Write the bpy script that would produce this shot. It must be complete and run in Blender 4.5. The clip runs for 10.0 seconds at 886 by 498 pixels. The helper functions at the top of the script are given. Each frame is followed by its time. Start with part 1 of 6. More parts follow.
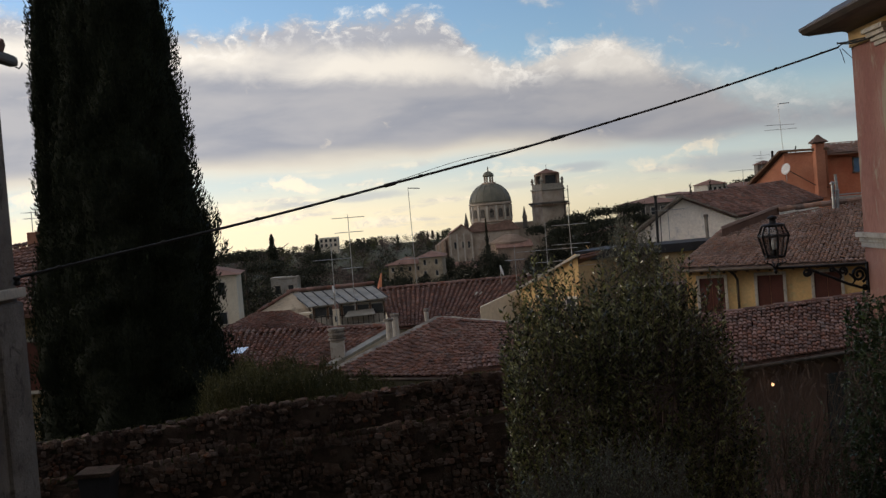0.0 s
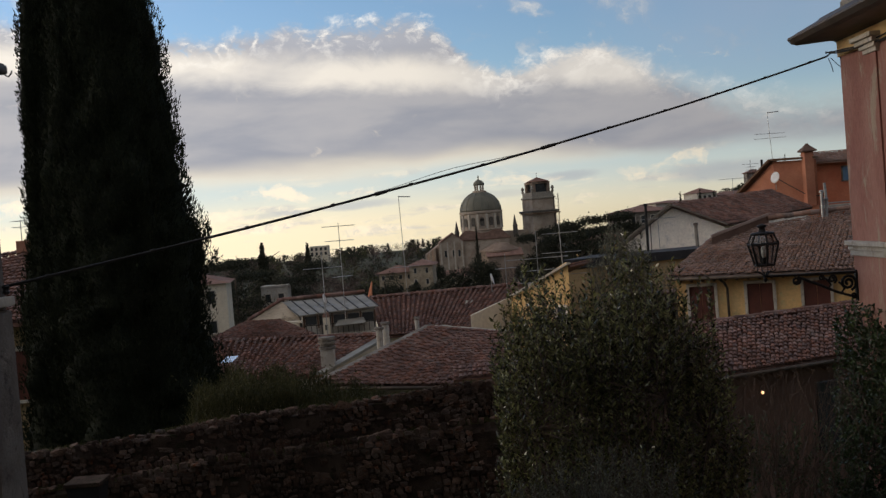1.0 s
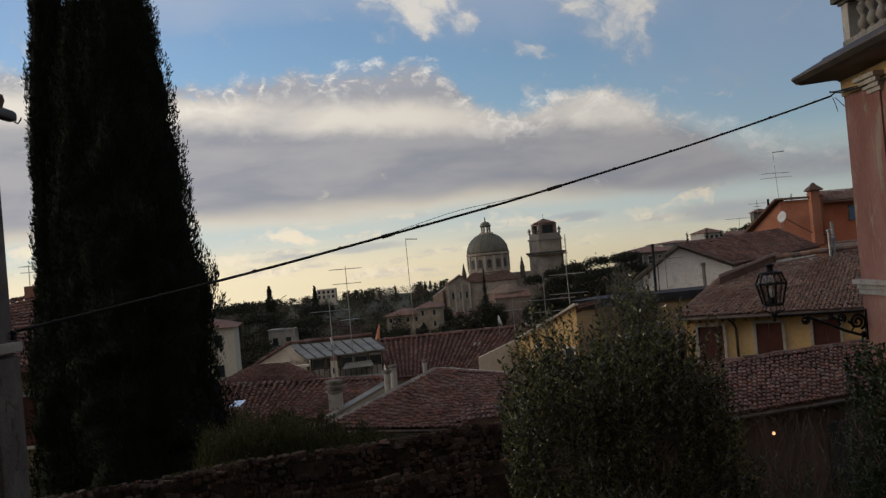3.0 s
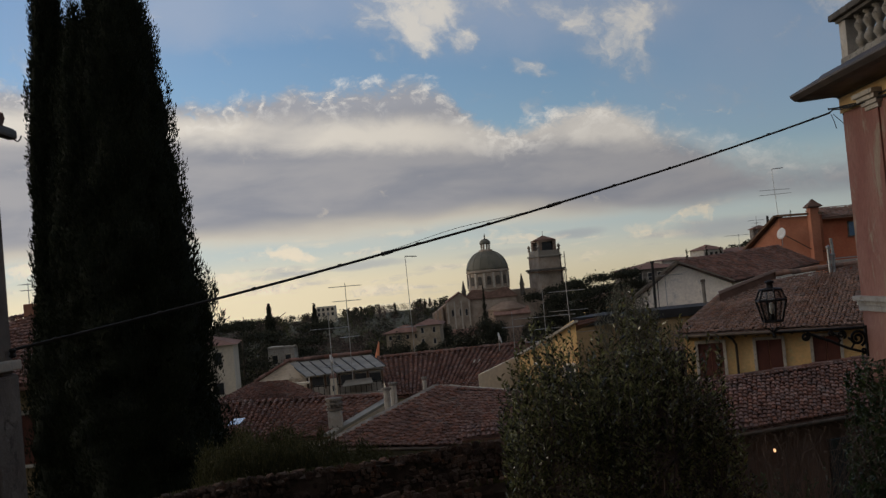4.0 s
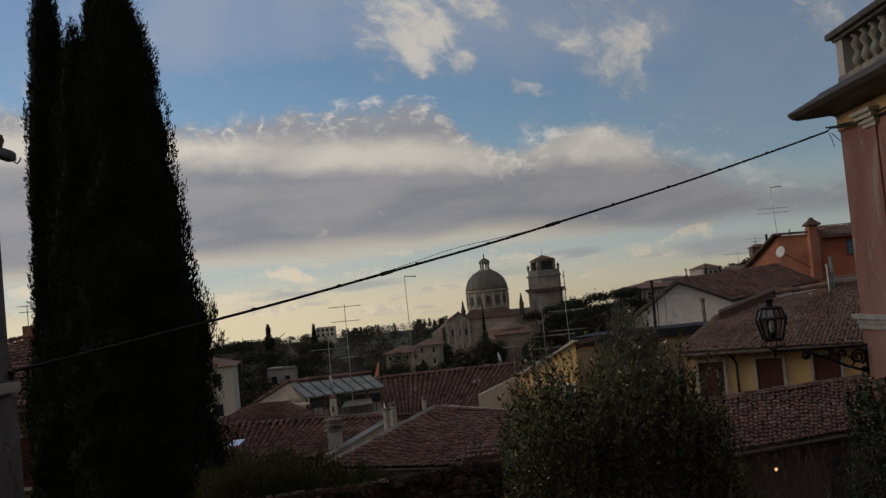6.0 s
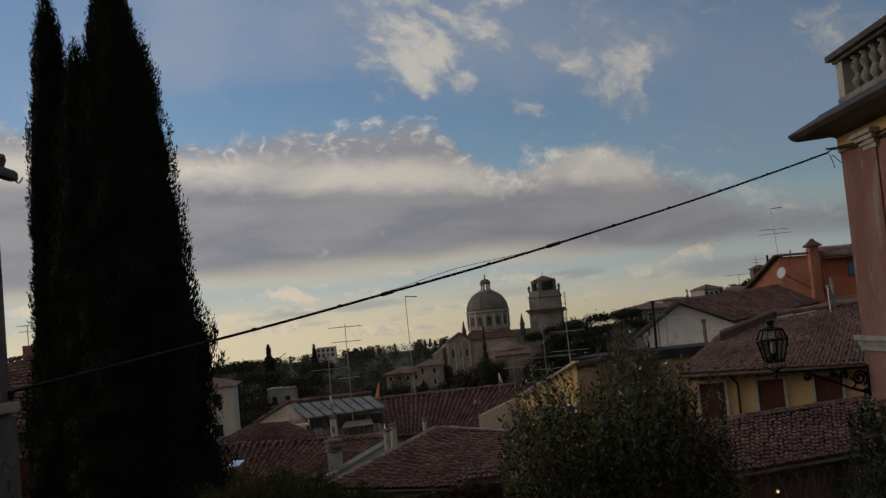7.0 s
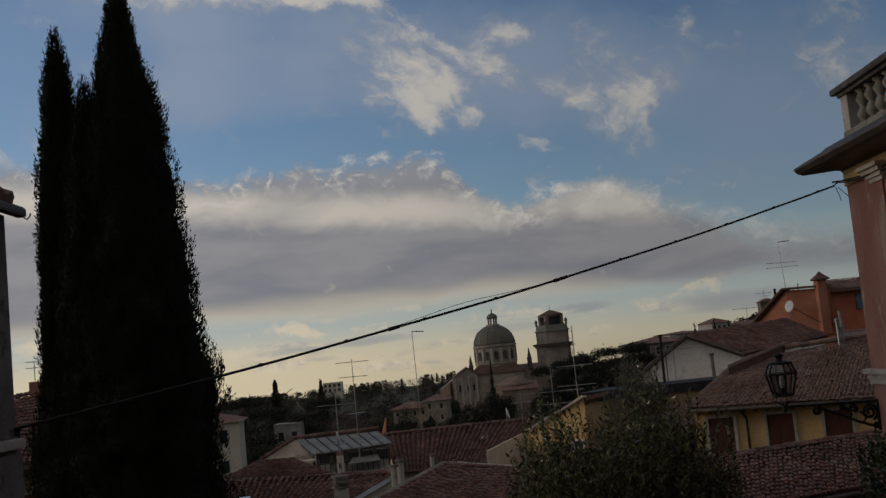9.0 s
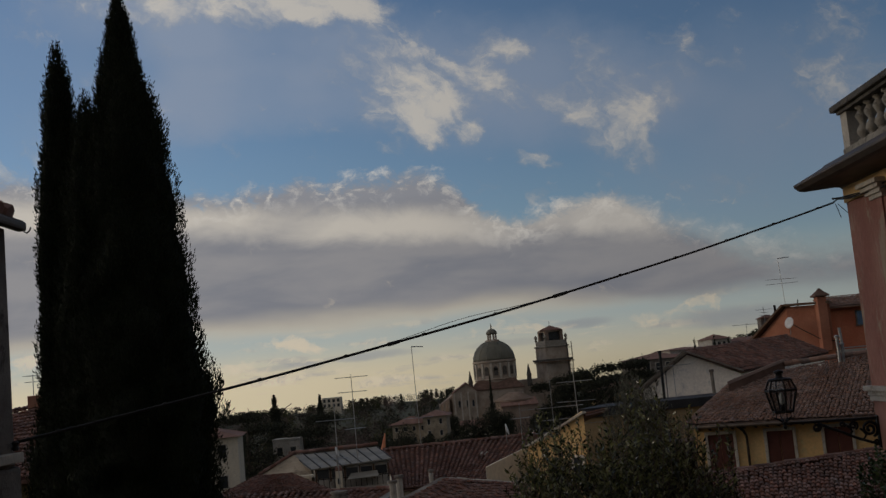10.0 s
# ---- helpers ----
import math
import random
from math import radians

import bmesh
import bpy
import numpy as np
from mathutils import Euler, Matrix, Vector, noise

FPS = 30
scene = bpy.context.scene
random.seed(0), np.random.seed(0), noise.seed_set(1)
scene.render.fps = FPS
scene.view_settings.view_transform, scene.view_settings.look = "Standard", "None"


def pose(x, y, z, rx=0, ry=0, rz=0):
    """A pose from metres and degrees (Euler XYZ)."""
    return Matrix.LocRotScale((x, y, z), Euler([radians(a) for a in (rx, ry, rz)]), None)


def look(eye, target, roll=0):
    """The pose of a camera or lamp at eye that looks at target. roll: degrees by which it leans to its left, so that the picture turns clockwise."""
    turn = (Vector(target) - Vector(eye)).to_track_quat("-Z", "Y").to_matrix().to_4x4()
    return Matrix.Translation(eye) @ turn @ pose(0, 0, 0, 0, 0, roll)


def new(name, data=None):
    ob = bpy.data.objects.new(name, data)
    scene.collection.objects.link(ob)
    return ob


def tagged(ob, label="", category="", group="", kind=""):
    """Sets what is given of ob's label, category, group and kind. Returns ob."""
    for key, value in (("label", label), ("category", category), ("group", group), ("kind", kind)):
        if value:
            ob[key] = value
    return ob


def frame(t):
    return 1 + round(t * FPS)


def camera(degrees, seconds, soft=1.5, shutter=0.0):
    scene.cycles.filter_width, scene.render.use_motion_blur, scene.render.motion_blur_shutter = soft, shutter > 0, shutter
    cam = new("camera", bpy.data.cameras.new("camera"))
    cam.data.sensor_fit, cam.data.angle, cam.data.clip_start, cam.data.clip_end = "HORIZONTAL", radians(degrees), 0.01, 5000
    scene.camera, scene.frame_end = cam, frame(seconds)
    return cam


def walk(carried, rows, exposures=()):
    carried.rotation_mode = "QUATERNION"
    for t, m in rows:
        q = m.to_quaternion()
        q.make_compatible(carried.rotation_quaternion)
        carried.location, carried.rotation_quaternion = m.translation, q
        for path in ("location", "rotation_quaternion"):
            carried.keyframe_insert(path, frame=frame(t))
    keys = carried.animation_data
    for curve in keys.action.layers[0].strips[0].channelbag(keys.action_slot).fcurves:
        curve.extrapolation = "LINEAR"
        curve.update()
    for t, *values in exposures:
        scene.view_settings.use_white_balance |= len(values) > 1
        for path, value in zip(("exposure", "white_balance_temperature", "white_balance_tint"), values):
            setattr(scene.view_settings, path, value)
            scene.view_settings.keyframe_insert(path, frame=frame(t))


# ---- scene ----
# ---- camera and its turn: the eye stands still and tilts upward ----
cam = camera(44.86, 10.0, soft=1.4)
EYE = (0.0, 0.0, 30.0)
TURNS = [
    (0.0, 88.16, 4.56, 0.44), (0.5, 88.32, 4.60, 0.42), (1.0, 88.57, 4.57, -0.07), (1.5, 88.87, 4.59, -0.41),
    (2.0, 89.46, 4.83, -0.13), (2.5, 90.23, 4.99, 0.25), (4.0, 91.76, 5.13, 0.29), (4.5, 92.13, 5.19, 0.22),
    (5.0, 92.21, 5.30, 0.20), (5.5, 92.44, 5.42, 0.24), (7.0, 93.91, 5.27, 0.30), (7.5, 94.50, 5.26, 0.30),
    (8.0, 94.78, 5.38, 0.32), (8.5, 95.20, 5.59, 0.45), (9.0, 95.79, 5.45, 0.67), (9.5, 96.22, 5.34, 0.73),
    (10.0, 96.60, 5.25, 0.64),
]
EXPOSURES = [(0.0, 0.07), (2.5, -0.20), (5.0, -0.55), (7.5, -0.8), (10.0, -0.95)]
walk(cam, [(t, pose(*EYE, rx, ry, rz)) for t, rx, ry, rz in TURNS], EXPOSURES)

# ---- world: low winter sun behind a cloud bank ----
SUN_AZ, SUN_EL = -82.0, 12.0      # degrees from the view's +y axis, and above the horizon


class Nodes:
    """Small helper to write node trees."""

    def __init__(self, tree):
        self.tree = tree

    def add(self, kind):
        return self.tree.nodes.new(kind)

    def put(self, socket, v):
        if isinstance(v, bpy.types.NodeSocket):
            self.tree.links.new(v, socket)
        elif v is not None:
            socket.default_value = v

    def math(self, op, a, b=None, c=None, clamp=False):
        n = self.add("ShaderNodeMath")
        n.operation, n.use_clamp = op, clamp
        for i, v in enumerate((a, b, c)):
            self.put(n.inputs[i], v)
        return n.outputs[0]

    def smooth(self, v, lo, hi):
        n = self.add("ShaderNodeMapRange")
        n.interpolation_type = "SMOOTHSTEP"
        for i, x in enumerate((v, lo, hi, 0.0, 1.0)):
            self.put(n.inputs[i], x)
        return n.outputs[0]

    def noise(self, vec, scale, detail=6.0, rough=0.55, distort=0.0):
        n = self.add("ShaderNodeTexNoise")
        self.put(n.inputs["Vector"], vec)
        for key, v in (("Scale", scale), ("Detail", detail), ("Roughness", rough), ("Distortion", distort)):
            self.put(n.inputs[key], v)
        return n.outputs["Fac"]

    def mix(self, fac, a, b, blend="MIX"):
        n = self.add("ShaderNodeMix")
        n.data_type, n.blend_type = "RGBA", blend
        self.put(n.inputs[0], fac)
        self.put(n.inputs[6], a)
        self.put(n.inputs[7], b)
        return n.outputs[2]

    def xyz(self, x, y, z):
        n = self.add("ShaderNodeCombineXYZ")
        for i, v in enumerate((x, y, z)):
            self.put(n.inputs[i], v)
        return n.outputs[0]


def build_world():
    world = bpy.data.worlds.new("world")
    scene.world = world
    world.use_nodes = True
    N = Nodes(world.node_tree)
    world.node_tree.nodes.clear()
    sky = N.add("ShaderNodeTexSky")
    sky.sky_type, sky.sun_disc = "NISHITA", False
    sky.sun_elevation, sky.sun_rotation = radians(SUN_EL), radians(SUN_AZ)
    sky.air_density, sky.dust_density, sky.ozone_density, sky.altitude = 1.0, 0.3, 2.5, 100.0
    blue = N.mix(1.0, sky.outputs[0], (SKY_GAIN * 0.98, SKY_GAIN * 0.97, SKY_GAIN * 1.04, 1), "MULTIPLY")
    co = N.add("ShaderNodeTexCoord").outputs["Generated"]
    sep = N.add("ShaderNodeSeparateXYZ")
    N.put(sep.inputs[0], co)
    az = N.math("ARCTAN2", sep.outputs[0], sep.outputs[1])
    el = N.math("ARCSINE", sep.outputs[2])

    def warp(scale, amount, seed):
        a = N.noise(N.xyz(az, N.math("MULTIPLY", el, 1.3), seed), scale, 6.0, 0.6)
        b = N.noise(N.xyz(az, N.math("MULTIPLY", el, 1.3), seed + 5.0), scale, 6.0, 0.6)
        return N.math("MULTIPLY_ADD", a, amount, -amount / 2), N.math("MULTIPLY_ADD", b, amount * 0.8, -amount * 0.4)

    wa, we = warp(16.0, 0.05, 0.7)
    fa, fe = warp(60.0, 0.010, 2.9)
    az2 = N.math("ADD", N.math("ADD", az, wa), fa)
    el2 = N.math("ADD", N.math("ADD", el, we), fe)
    big = N.noise(N.xyz(az, N.math("MULTIPLY", el, 2.4), 0.3), 5.0, 4.0, 0.5)
    ragged = N.noise(N.xyz(az, N.math("MULTIPLY", el, 1.5), 0.3), 24.0, 8.0, 0.62, 0.5)
    fine = N.noise(N.xyz(az2, N.math("MULTIPLY", el2, 1.5), 1.3), 58.0, 6.0, 0.58, 0.2)
    layer = N.noise(N.xyz(az, N.math("MULTIPLY", el, 3.4), 6.3), 9.0, 5.0, 0.5, 0.2)

    def bump(a0, e0, ra, re, turn=0.0, x=None, y=None):
        c, s = math.cos(radians(turn)), math.sin(radians(turn))
        da, de = N.math("SUBTRACT", x or az2, a0), N.math("SUBTRACT", y or el2, e0)
        u = N.math("MULTIPLY_ADD", da, c / ra, N.math("MULTIPLY", de, s / ra))
        v = N.math("MULTIPLY_ADD", da, -s / re, N.math("MULTIPLY", de, c / re))
        return N.smooth(N.math("ADD", N.math("MULTIPLY", u, u), N.math("MULTIPLY", v, v)), 1.0, 0.0)

    def cluster(spec):
        total = None
        for a0, e0, ra, re, turn, k in spec:
            g = N.math("MULTIPLY", bump(a0, e0, ra, re, turn), k)
            total = g if total is None else N.math("ADD", total, g)
        return total

    # the long bank: its ragged top rises and dips, the foot thins out
    crestline = N.add("ShaderNodeValToRGB")
    N.put(crestline.inputs[0], N.math("ADD", N.math("MULTIPLY_ADD", wa, 0.35, az), 0.5))
    stops = crestline.color_ramp.elements
    heights = ((0.0, 0.20), (0.117, 0.206), (0.25, 0.190), (0.30, 0.180), (0.345, 0.189), (0.366, 0.195), (0.392, 0.187), (0.451, 0.190),
               (0.483, 0.192), (0.509, 0.180), (0.532, 0.156), (0.563, 0.138), (0.59, 0.141), (0.618, 0.152), (0.65, 0.158), (0.672, 0.154),
               (0.70, 0.136), (0.73, 0.126), (0.765, 0.112), (0.80, 0.098), (0.84, 0.092), (1.0, 0.10))
    for k, (p, h) in enumerate(heights):
        e = stops[k] if k < 2 else stops.new(p)
        e.position, e.color = p, (h * 4, h * 4, h * 4, 1)
    top = N.math("MULTIPLY", crestline.outputs[0], 0.25)
    edge = N.math("ADD", N.math("SUBTRACT", top, el), N.math("MULTIPLY_ADD", ragged, 0.046, -0.023))
    edge = N.math("ADD", edge, N.math("MULTIPLY_ADD", fine, 0.026, -0.013))
    soft = N.math("MULTIPLY_ADD", N.smooth(az, 0.12, 0.32), 0.034, 0.019)
    bank = N.math("DIVIDE", N.math("ADD", edge, 0.004), soft, clamp=True)
    bank = N.smooth(bank, 0.0, 1.0)
    lowline = N.math("ADD", el, N.math("MULTIPLY_ADD", big, 0.030, -0.015))
    lowline = N.math("ADD", lowline, N.math("MULTIPLY_ADD", layer, 0.024, -0.012))
    foot = N.smooth(lowline, 0.036, 0.060)
    bank = N.math("MULTIPLY", bank, foot)
    # its body: dark layered belly, cream foot, a bright shelf below a grey crest with lit wisps
    belly = N.smooth(N.math("MULTIPLY_ADD", N.smooth(az, 0.05, 0.28), 0.022, lowline), 0.046, 0.074)
    grey = N.mix(N.smooth(layer, 0.33, 0.68), (0.325, 0.337, 0.385, 1), (0.45, 0.44, 0.455, 1))
    body = N.mix(belly, (0.83, 0.745, 0.60, 1), grey)
    right = N.smooth(az, -0.02, 0.08)
    rise = N.math("ADD", N.math("MULTIPLY_ADD", az, 0.085, -0.1365), N.math("ADD", el, N.math("MULTIPLY_ADD", ragged, 0.022, -0.011)))
    shelf = N.math("MULTIPLY", N.smooth(N.math("ABSOLUTE", rise), 0.024, 0.002), N.math("MULTIPLY_ADD", right, -0.75, 1.0))
    shelf = N.math("MULTIPLY", shelf, N.smooth(big, 0.26, 0.52))
    crown = N.math("MULTIPLY", N.smooth(rise, 0.006, 0.030), N.math("SUBTRACT", 1.0, right))
    body = N.mix(crown, body, (0.43, 0.44, 0.485, 1))
    lobes = cluster(((0.13, 0.140, 0.10, 0.028, -6, 0.85), (0.17, 0.135, 0.07, 0.035, -20, 0.5), (0.25, 0.106, 0.06, 0.016, -25, 0.8), (0.04, 0.128, 0.05, 0.016, -10, 0.6)))
    body = N.mix(N.math("MINIMUM", N.math("MULTIPLY", lobes, N.math("MULTIPLY_ADD", ragged, 0.9, 0.35)), 0.9), body, (0.78, 0.735, 0.68, 1))
    body = N.mix(N.math("MULTIPLY", shelf, 0.92), body, (0.90, 0.83, 0.73, 1))
    lit = N.smooth(N.math("ADD", N.math("MULTIPLY", fine, 0.55), N.math("MULTIPLY", ragged, 0.45)), 0.47, 0.66)
    body = N.mix(N.math("MULTIPLY", lit, N.math("MULTIPLY", N.smooth(edge, 0.048, 0.010), 0.95)), body, (1.08, 1.02, 0.93, 1))
    # loose clouds above the bank
    wide = N.noise(N.xyz(az, N.math("MULTIPLY", el, 1.3), 4.1), 6.5, 3.0, 0.5)
    puff = N.noise(N.xyz(az2, N.math("MULTIPLY", el2, 1.25), 7.7), 26.0, 8.0, 0.62, 0.3)
    along = N.math("MULTIPLY_ADD", az2, 0.80, N.math("MULTIPLY", el2, -0.60))
    cross = N.math("MULTIPLY_ADD", az2, 0.60, N.math("MULTIPLY", el2, 0.80))
    fibre = N.noise(N.xyz(N.math("MULTIPLY", along, 0.4), cross, 3.3), 44.0, 7.0, 0.60, 0.6)
    groups = cluster((
        (-0.020, 0.272, 0.100, 0.052, -38, 1.15), (0.035, 0.264, 0.07, 0.030, -12, 0.55), (0.078, 0.258, 0.060, 0.028, -22, 0.80),
        (0.045, 0.297, 0.075, 0.020, -8, 0.55), (-0.030, 0.230, 0.060, 0.022, -28, 0.85), (0.006, 0.238, 0.04, 0.025, 50, 0.5),
        (0.163, 0.222, 0.085, 0.045, -42, 0.85), (0.222, 0.246, 0.065, 0.036, 28, 0.80), (0.165, 0.279, 0.050, 0.020, -32, 0.75), (0.195, 0.200, 0.050, 0.032, -50, 0.60),
        (-0.19, 0.353, 0.24, 0.032, -2, 1.35), (-0.09, 0.343, 0.09, 0.024, -10, 0.85),
        (0.036, 0.215, 0.020, 0.016, 20, 0.8), (0.098, 0.187, 0.026, 0.012, -20, 0.85), (0.156, 0.168, 0.020, 0.013, 0, 0.75), (-0.045, 0.212, 0.028, 0.010, -24, 0.75),
        (-0.098, 0.241, 0.032, 0.010, -18, 0.75), (0.080, 0.291, 0.026, 0.013, -12, 0.7), (0.375, 0.208, 0.08, 0.045, 0, 0.65), (0.38, 0.27, 0.08, 0.06, 60, 0.55),
        (-0.37, 0.212, 0.09, 0.026, 0, 0.8), (0.09, 0.150, 0.020, 0.013, -30, 0.7)))
    high = N.smooth(el, 0.42, 0.65)              # more broken cloud overhead, unseen, added to brighten the roofs
    grain = N.math("ADD", N.math("MULTIPLY_ADD", puff, 2.6, -1.3), N.math("MULTIPLY_ADD", fibre, 2.6, -1.3))
    density = N.math("ADD", N.math("ADD", N.math("MULTIPLY", groups, 0.92), N.math("MULTIPLY", high, 0.62)), grain)
    loose = N.math("MULTIPLY", N.smooth(density, 0.15, 1.95), 0.92)
    veil = cluster(((0.06, 0.262, 0.24, 0.075, -6, 0.75), (-0.17, 0.33, 0.22, 0.055, -6, 0.65), (0.30, 0.19, 0.18, 0.12, 0, 0.6), (-0.20, 0.262, 0.17, 0.045, 0, 0.55), (-0.30, 0.30, 0.16, 0.12, 0, 0.5)))
    haze = N.math("MULTIPLY", veil, N.math("MULTIPLY_ADD", N.smooth(wide, 0.25, 0.65), 0.7, 0.45), clamp=True)
    haze = N.math("MAXIMUM", haze, N.math("MULTIPLY", high, 0.6))
    # the sun's side of the sky is the brighter one
    gain = N.math("MULTIPLY_ADD", N.smooth(az, 0.5, -0.35), 0.37, 0.71)
    gain = N.math("ADD", gain, N.math("MULTIPLY", N.smooth(N.math("ABSOLUTE", az), 1.3, 2.4), 0.08))
    warm = N.mix(high, (0.88, 0.825, 0.745, 1), (0.86, 0.74, 0.60, 1))
    puffs = N.mix(N.smooth(N.math("MULTIPLY_ADD", fine, 0.6, density), 0.60, 1.95), (0.43, 0.47, 0.54, 1), warm)
    col = N.mix(N.math("MULTIPLY", haze, 0.85), blue, (0.40, 0.485, 0.64, 1))
    col = N.mix(loose, col, puffs)
    # the clear strip under the bank, the yellow horizon, low puffs and streaks
    gap = N.math("MULTIPLY", N.smooth(el, 0.11, 0.06), N.smooth(el, -0.02, 0.035))
    col = N.mix(N.math("MULTIPLY", gap, 0.85), col, (0.60, 0.69, 0.70, 1))
    glow = N.math("MULTIPLY", N.smooth(el, 0.050, 0.0), N.math("MULTIPLY_ADD", N.smooth(az, 0.3, -0.25), 0.45, 0.45))
    col = N.mix(glow, col, (1.05, 0.90, 0.62, 1))
    streak = N.noise(N.xyz(az, N.math("MULTIPLY", el, 5.5), 2.2), 10.0, 6.0, 0.6, 0.2)
    low = N.math("MULTIPLY", N.smooth(streak, 0.50, 0.68), N.math("MULTIPLY", N.smooth(el, 0.07, 0.035), 0.7))
    col = N.mix(low, col, N.mix(N.smooth(fine, 0.38, 0.58), (0.60, 0.57, 0.55, 1), (1.06, 0.91, 0.69, 1)))
    thin = N.math("MULTIPLY_ADD", we, 0.25, el)
    dusk = None
    for a0, e0, ra, re, k in ((0.121, 0.034, 0.034, 0.006, 0.75), (0.265, 0.027, 0.075, 0.012, 0.8), (-0.075, 0.022, 0.05, 0.005, 0.7), (-0.155, 0.019, 0.05, 0.004, 0.5), (-0.385, 0.060, 0.07, 0.010, 0.7), (0.05, 0.022, 0.05, 0.005, 0.4)):
        g = N.math("MULTIPLY", bump(a0, e0, ra, re, 0, az, thin), k)
        dusk = g if dusk is None else N.math("MAXIMUM", dusk, g)
    col = N.mix(N.math("MULTIPLY", dusk, N.math("MULTIPLY_ADD", streak, 0.9, 0.45), clamp=True), col, (0.475, 0.50, 0.53, 1))
    col = N.mix(bank, col, body)
    embers = cluster(((0.196, 0.034, 0.040, 0.009, 4, 0.62), (0.232, 0.040, 0.02, 0.006, 0, 0.6), (-0.138, 0.036, 0.030, 0.010, -10, 0.95), (-0.075, 0.033, 0.03, 0.008, 0, 0.6), (0.095, 0.033, 0.025, 0.008, 0, 0.7), (-0.385, 0.040, 0.05, 0.014, 0, 0.8), (0.03, 0.036, 0.03, 0.006, 0, 0.5), (-0.19, 0.022, 0.05, 0.007, 0, 0.6)))
    ember = N.smooth(N.math("ADD", embers, N.math("ADD", N.math("MULTIPLY_ADD", fine, 1.6, -0.8), N.math("MULTIPLY_ADD", puff, 1.6, -0.8))), 0.30, 1.20)
    col = N.mix(N.math("MULTIPLY", ember, 0.85), col, (1.06, 0.90, 0.68, 1))
    # broken, warm cloud over the unseen sky behind, added to warm facing walls
    back = N.math("MULTIPLY", N.smooth(N.math("ABSOLUTE", az), 0.8, 1.5), N.smooth(puff, 0.30, 0.62))
    col = N.mix(N.math("MULTIPLY", back, 0.9), col, (0.56, 0.485, 0.415, 1))
    bg = N.add("ShaderNodeBackground")
    N.put(bg.inputs[0], col)
    N.put(bg.inputs[1], N.math("MULTIPLY", gain, WORLD_GAIN))
    out = N.add("ShaderNodeOutputWorld")
    world.node_tree.links.new(bg.outputs[0], out.inputs[0])


SKY_GAIN, WORLD_GAIN = 0.168, 1.04
build_world()
sun_lamp = bpy.data.lights.new("sun", "SUN")
sun_lamp.energy, sun_lamp.angle, sun_lamp.color = 1.0, radians(25), (1.0, 0.84, 0.66)
sun = new("sun", sun_lamp)
sd = Vector((math.sin(radians(SUN_AZ)) * math.cos(radians(SUN_EL)), math.cos(radians(SUN_AZ)) * math.cos(radians(SUN_EL)), math.sin(radians(SUN_EL))))
sun.matrix_world = look(sd * 100, (0, 0, 0))


# ---- materials ----
def material(name, dark, light, scale=1.5, rough=0.85, bump=0.25, fine=14.0, spread=0.0, island=False, metal=0.0, stain=None, spec=0.3, stretch=(1, 1, 1)):
    """Two tones by a coarse noise, grain by a fine one, relief, and a spread of tone from piece to piece."""
    m = bpy.data.materials.new(name)
    m.use_nodes = True
    N = Nodes(m.node_tree)
    bsdf = m.node_tree.nodes["Principled BSDF"]
    mapping = N.add("ShaderNodeMapping")
    N.put(mapping.inputs["Vector"], N.add("ShaderNodeTexCoord").outputs["Object"])
    mapping.inputs["Scale"].default_value = stretch
    co = mapping.outputs[0]
    coarse, grain = N.noise(co, scale, 5.0), N.noise(co, scale * fine, 4.0, 0.65)
    col = N.mix(N.smooth(coarse, 0.3, 0.7), (*dark, 1), (*light, 1))
    if stain:
        spots = N.noise(co, scale * 2.7, 6.0, 0.7, 0.6)
        col = N.mix(N.smooth(spots, 0.52, 0.66), col, (*stain, 1))
    value = N.math("MULTIPLY_ADD", grain, 0.6, 0.7)
    if spread:
        rnd = N.add("ShaderNodeNewGeometry").outputs["Random Per Island"] if island else N.add("ShaderNodeObjectInfo").outputs["Random"]
        value = N.math("MULTIPLY", value, N.math("MULTIPLY_ADD", rnd, 2 * spread, 1 - spread))
        hue = N.add("ShaderNodeHueSaturation")
        N.put(hue.inputs["Saturation"], N.math("MULTIPLY_ADD", N.math("FRACT", N.math("MULTIPLY", rnd, 7.3)), 0.4, 0.85))
        N.put(hue.inputs["Value"], value)
        N.put(hue.inputs["Color"], col)
        col = hue.outputs[0]
    else:
        hue = N.add("ShaderNodeHueSaturation")
        N.put(hue.inputs["Value"], value)
        N.put(hue.inputs["Color"], col)
        col = hue.outputs[0]
    N.put(bsdf.inputs["Base Color"], col)
    N.put(bsdf.inputs["Roughness"], N.math("MULTIPLY_ADD", grain, 0.2, rough - 0.1, clamp=True))
    bsdf.inputs["Metallic"].default_value = metal
    bsdf.inputs["Specular IOR Level"].default_value = spec
    if bump:
        b = N.add("ShaderNodeBump")
        b.inputs["Strength"].default_value, b.inputs["Distance"].default_value = bump, 0.04
        N.put(b.inputs["Height"], grain)
        N.put(bsdf.inputs["Normal"], b.outputs[0])
    return m


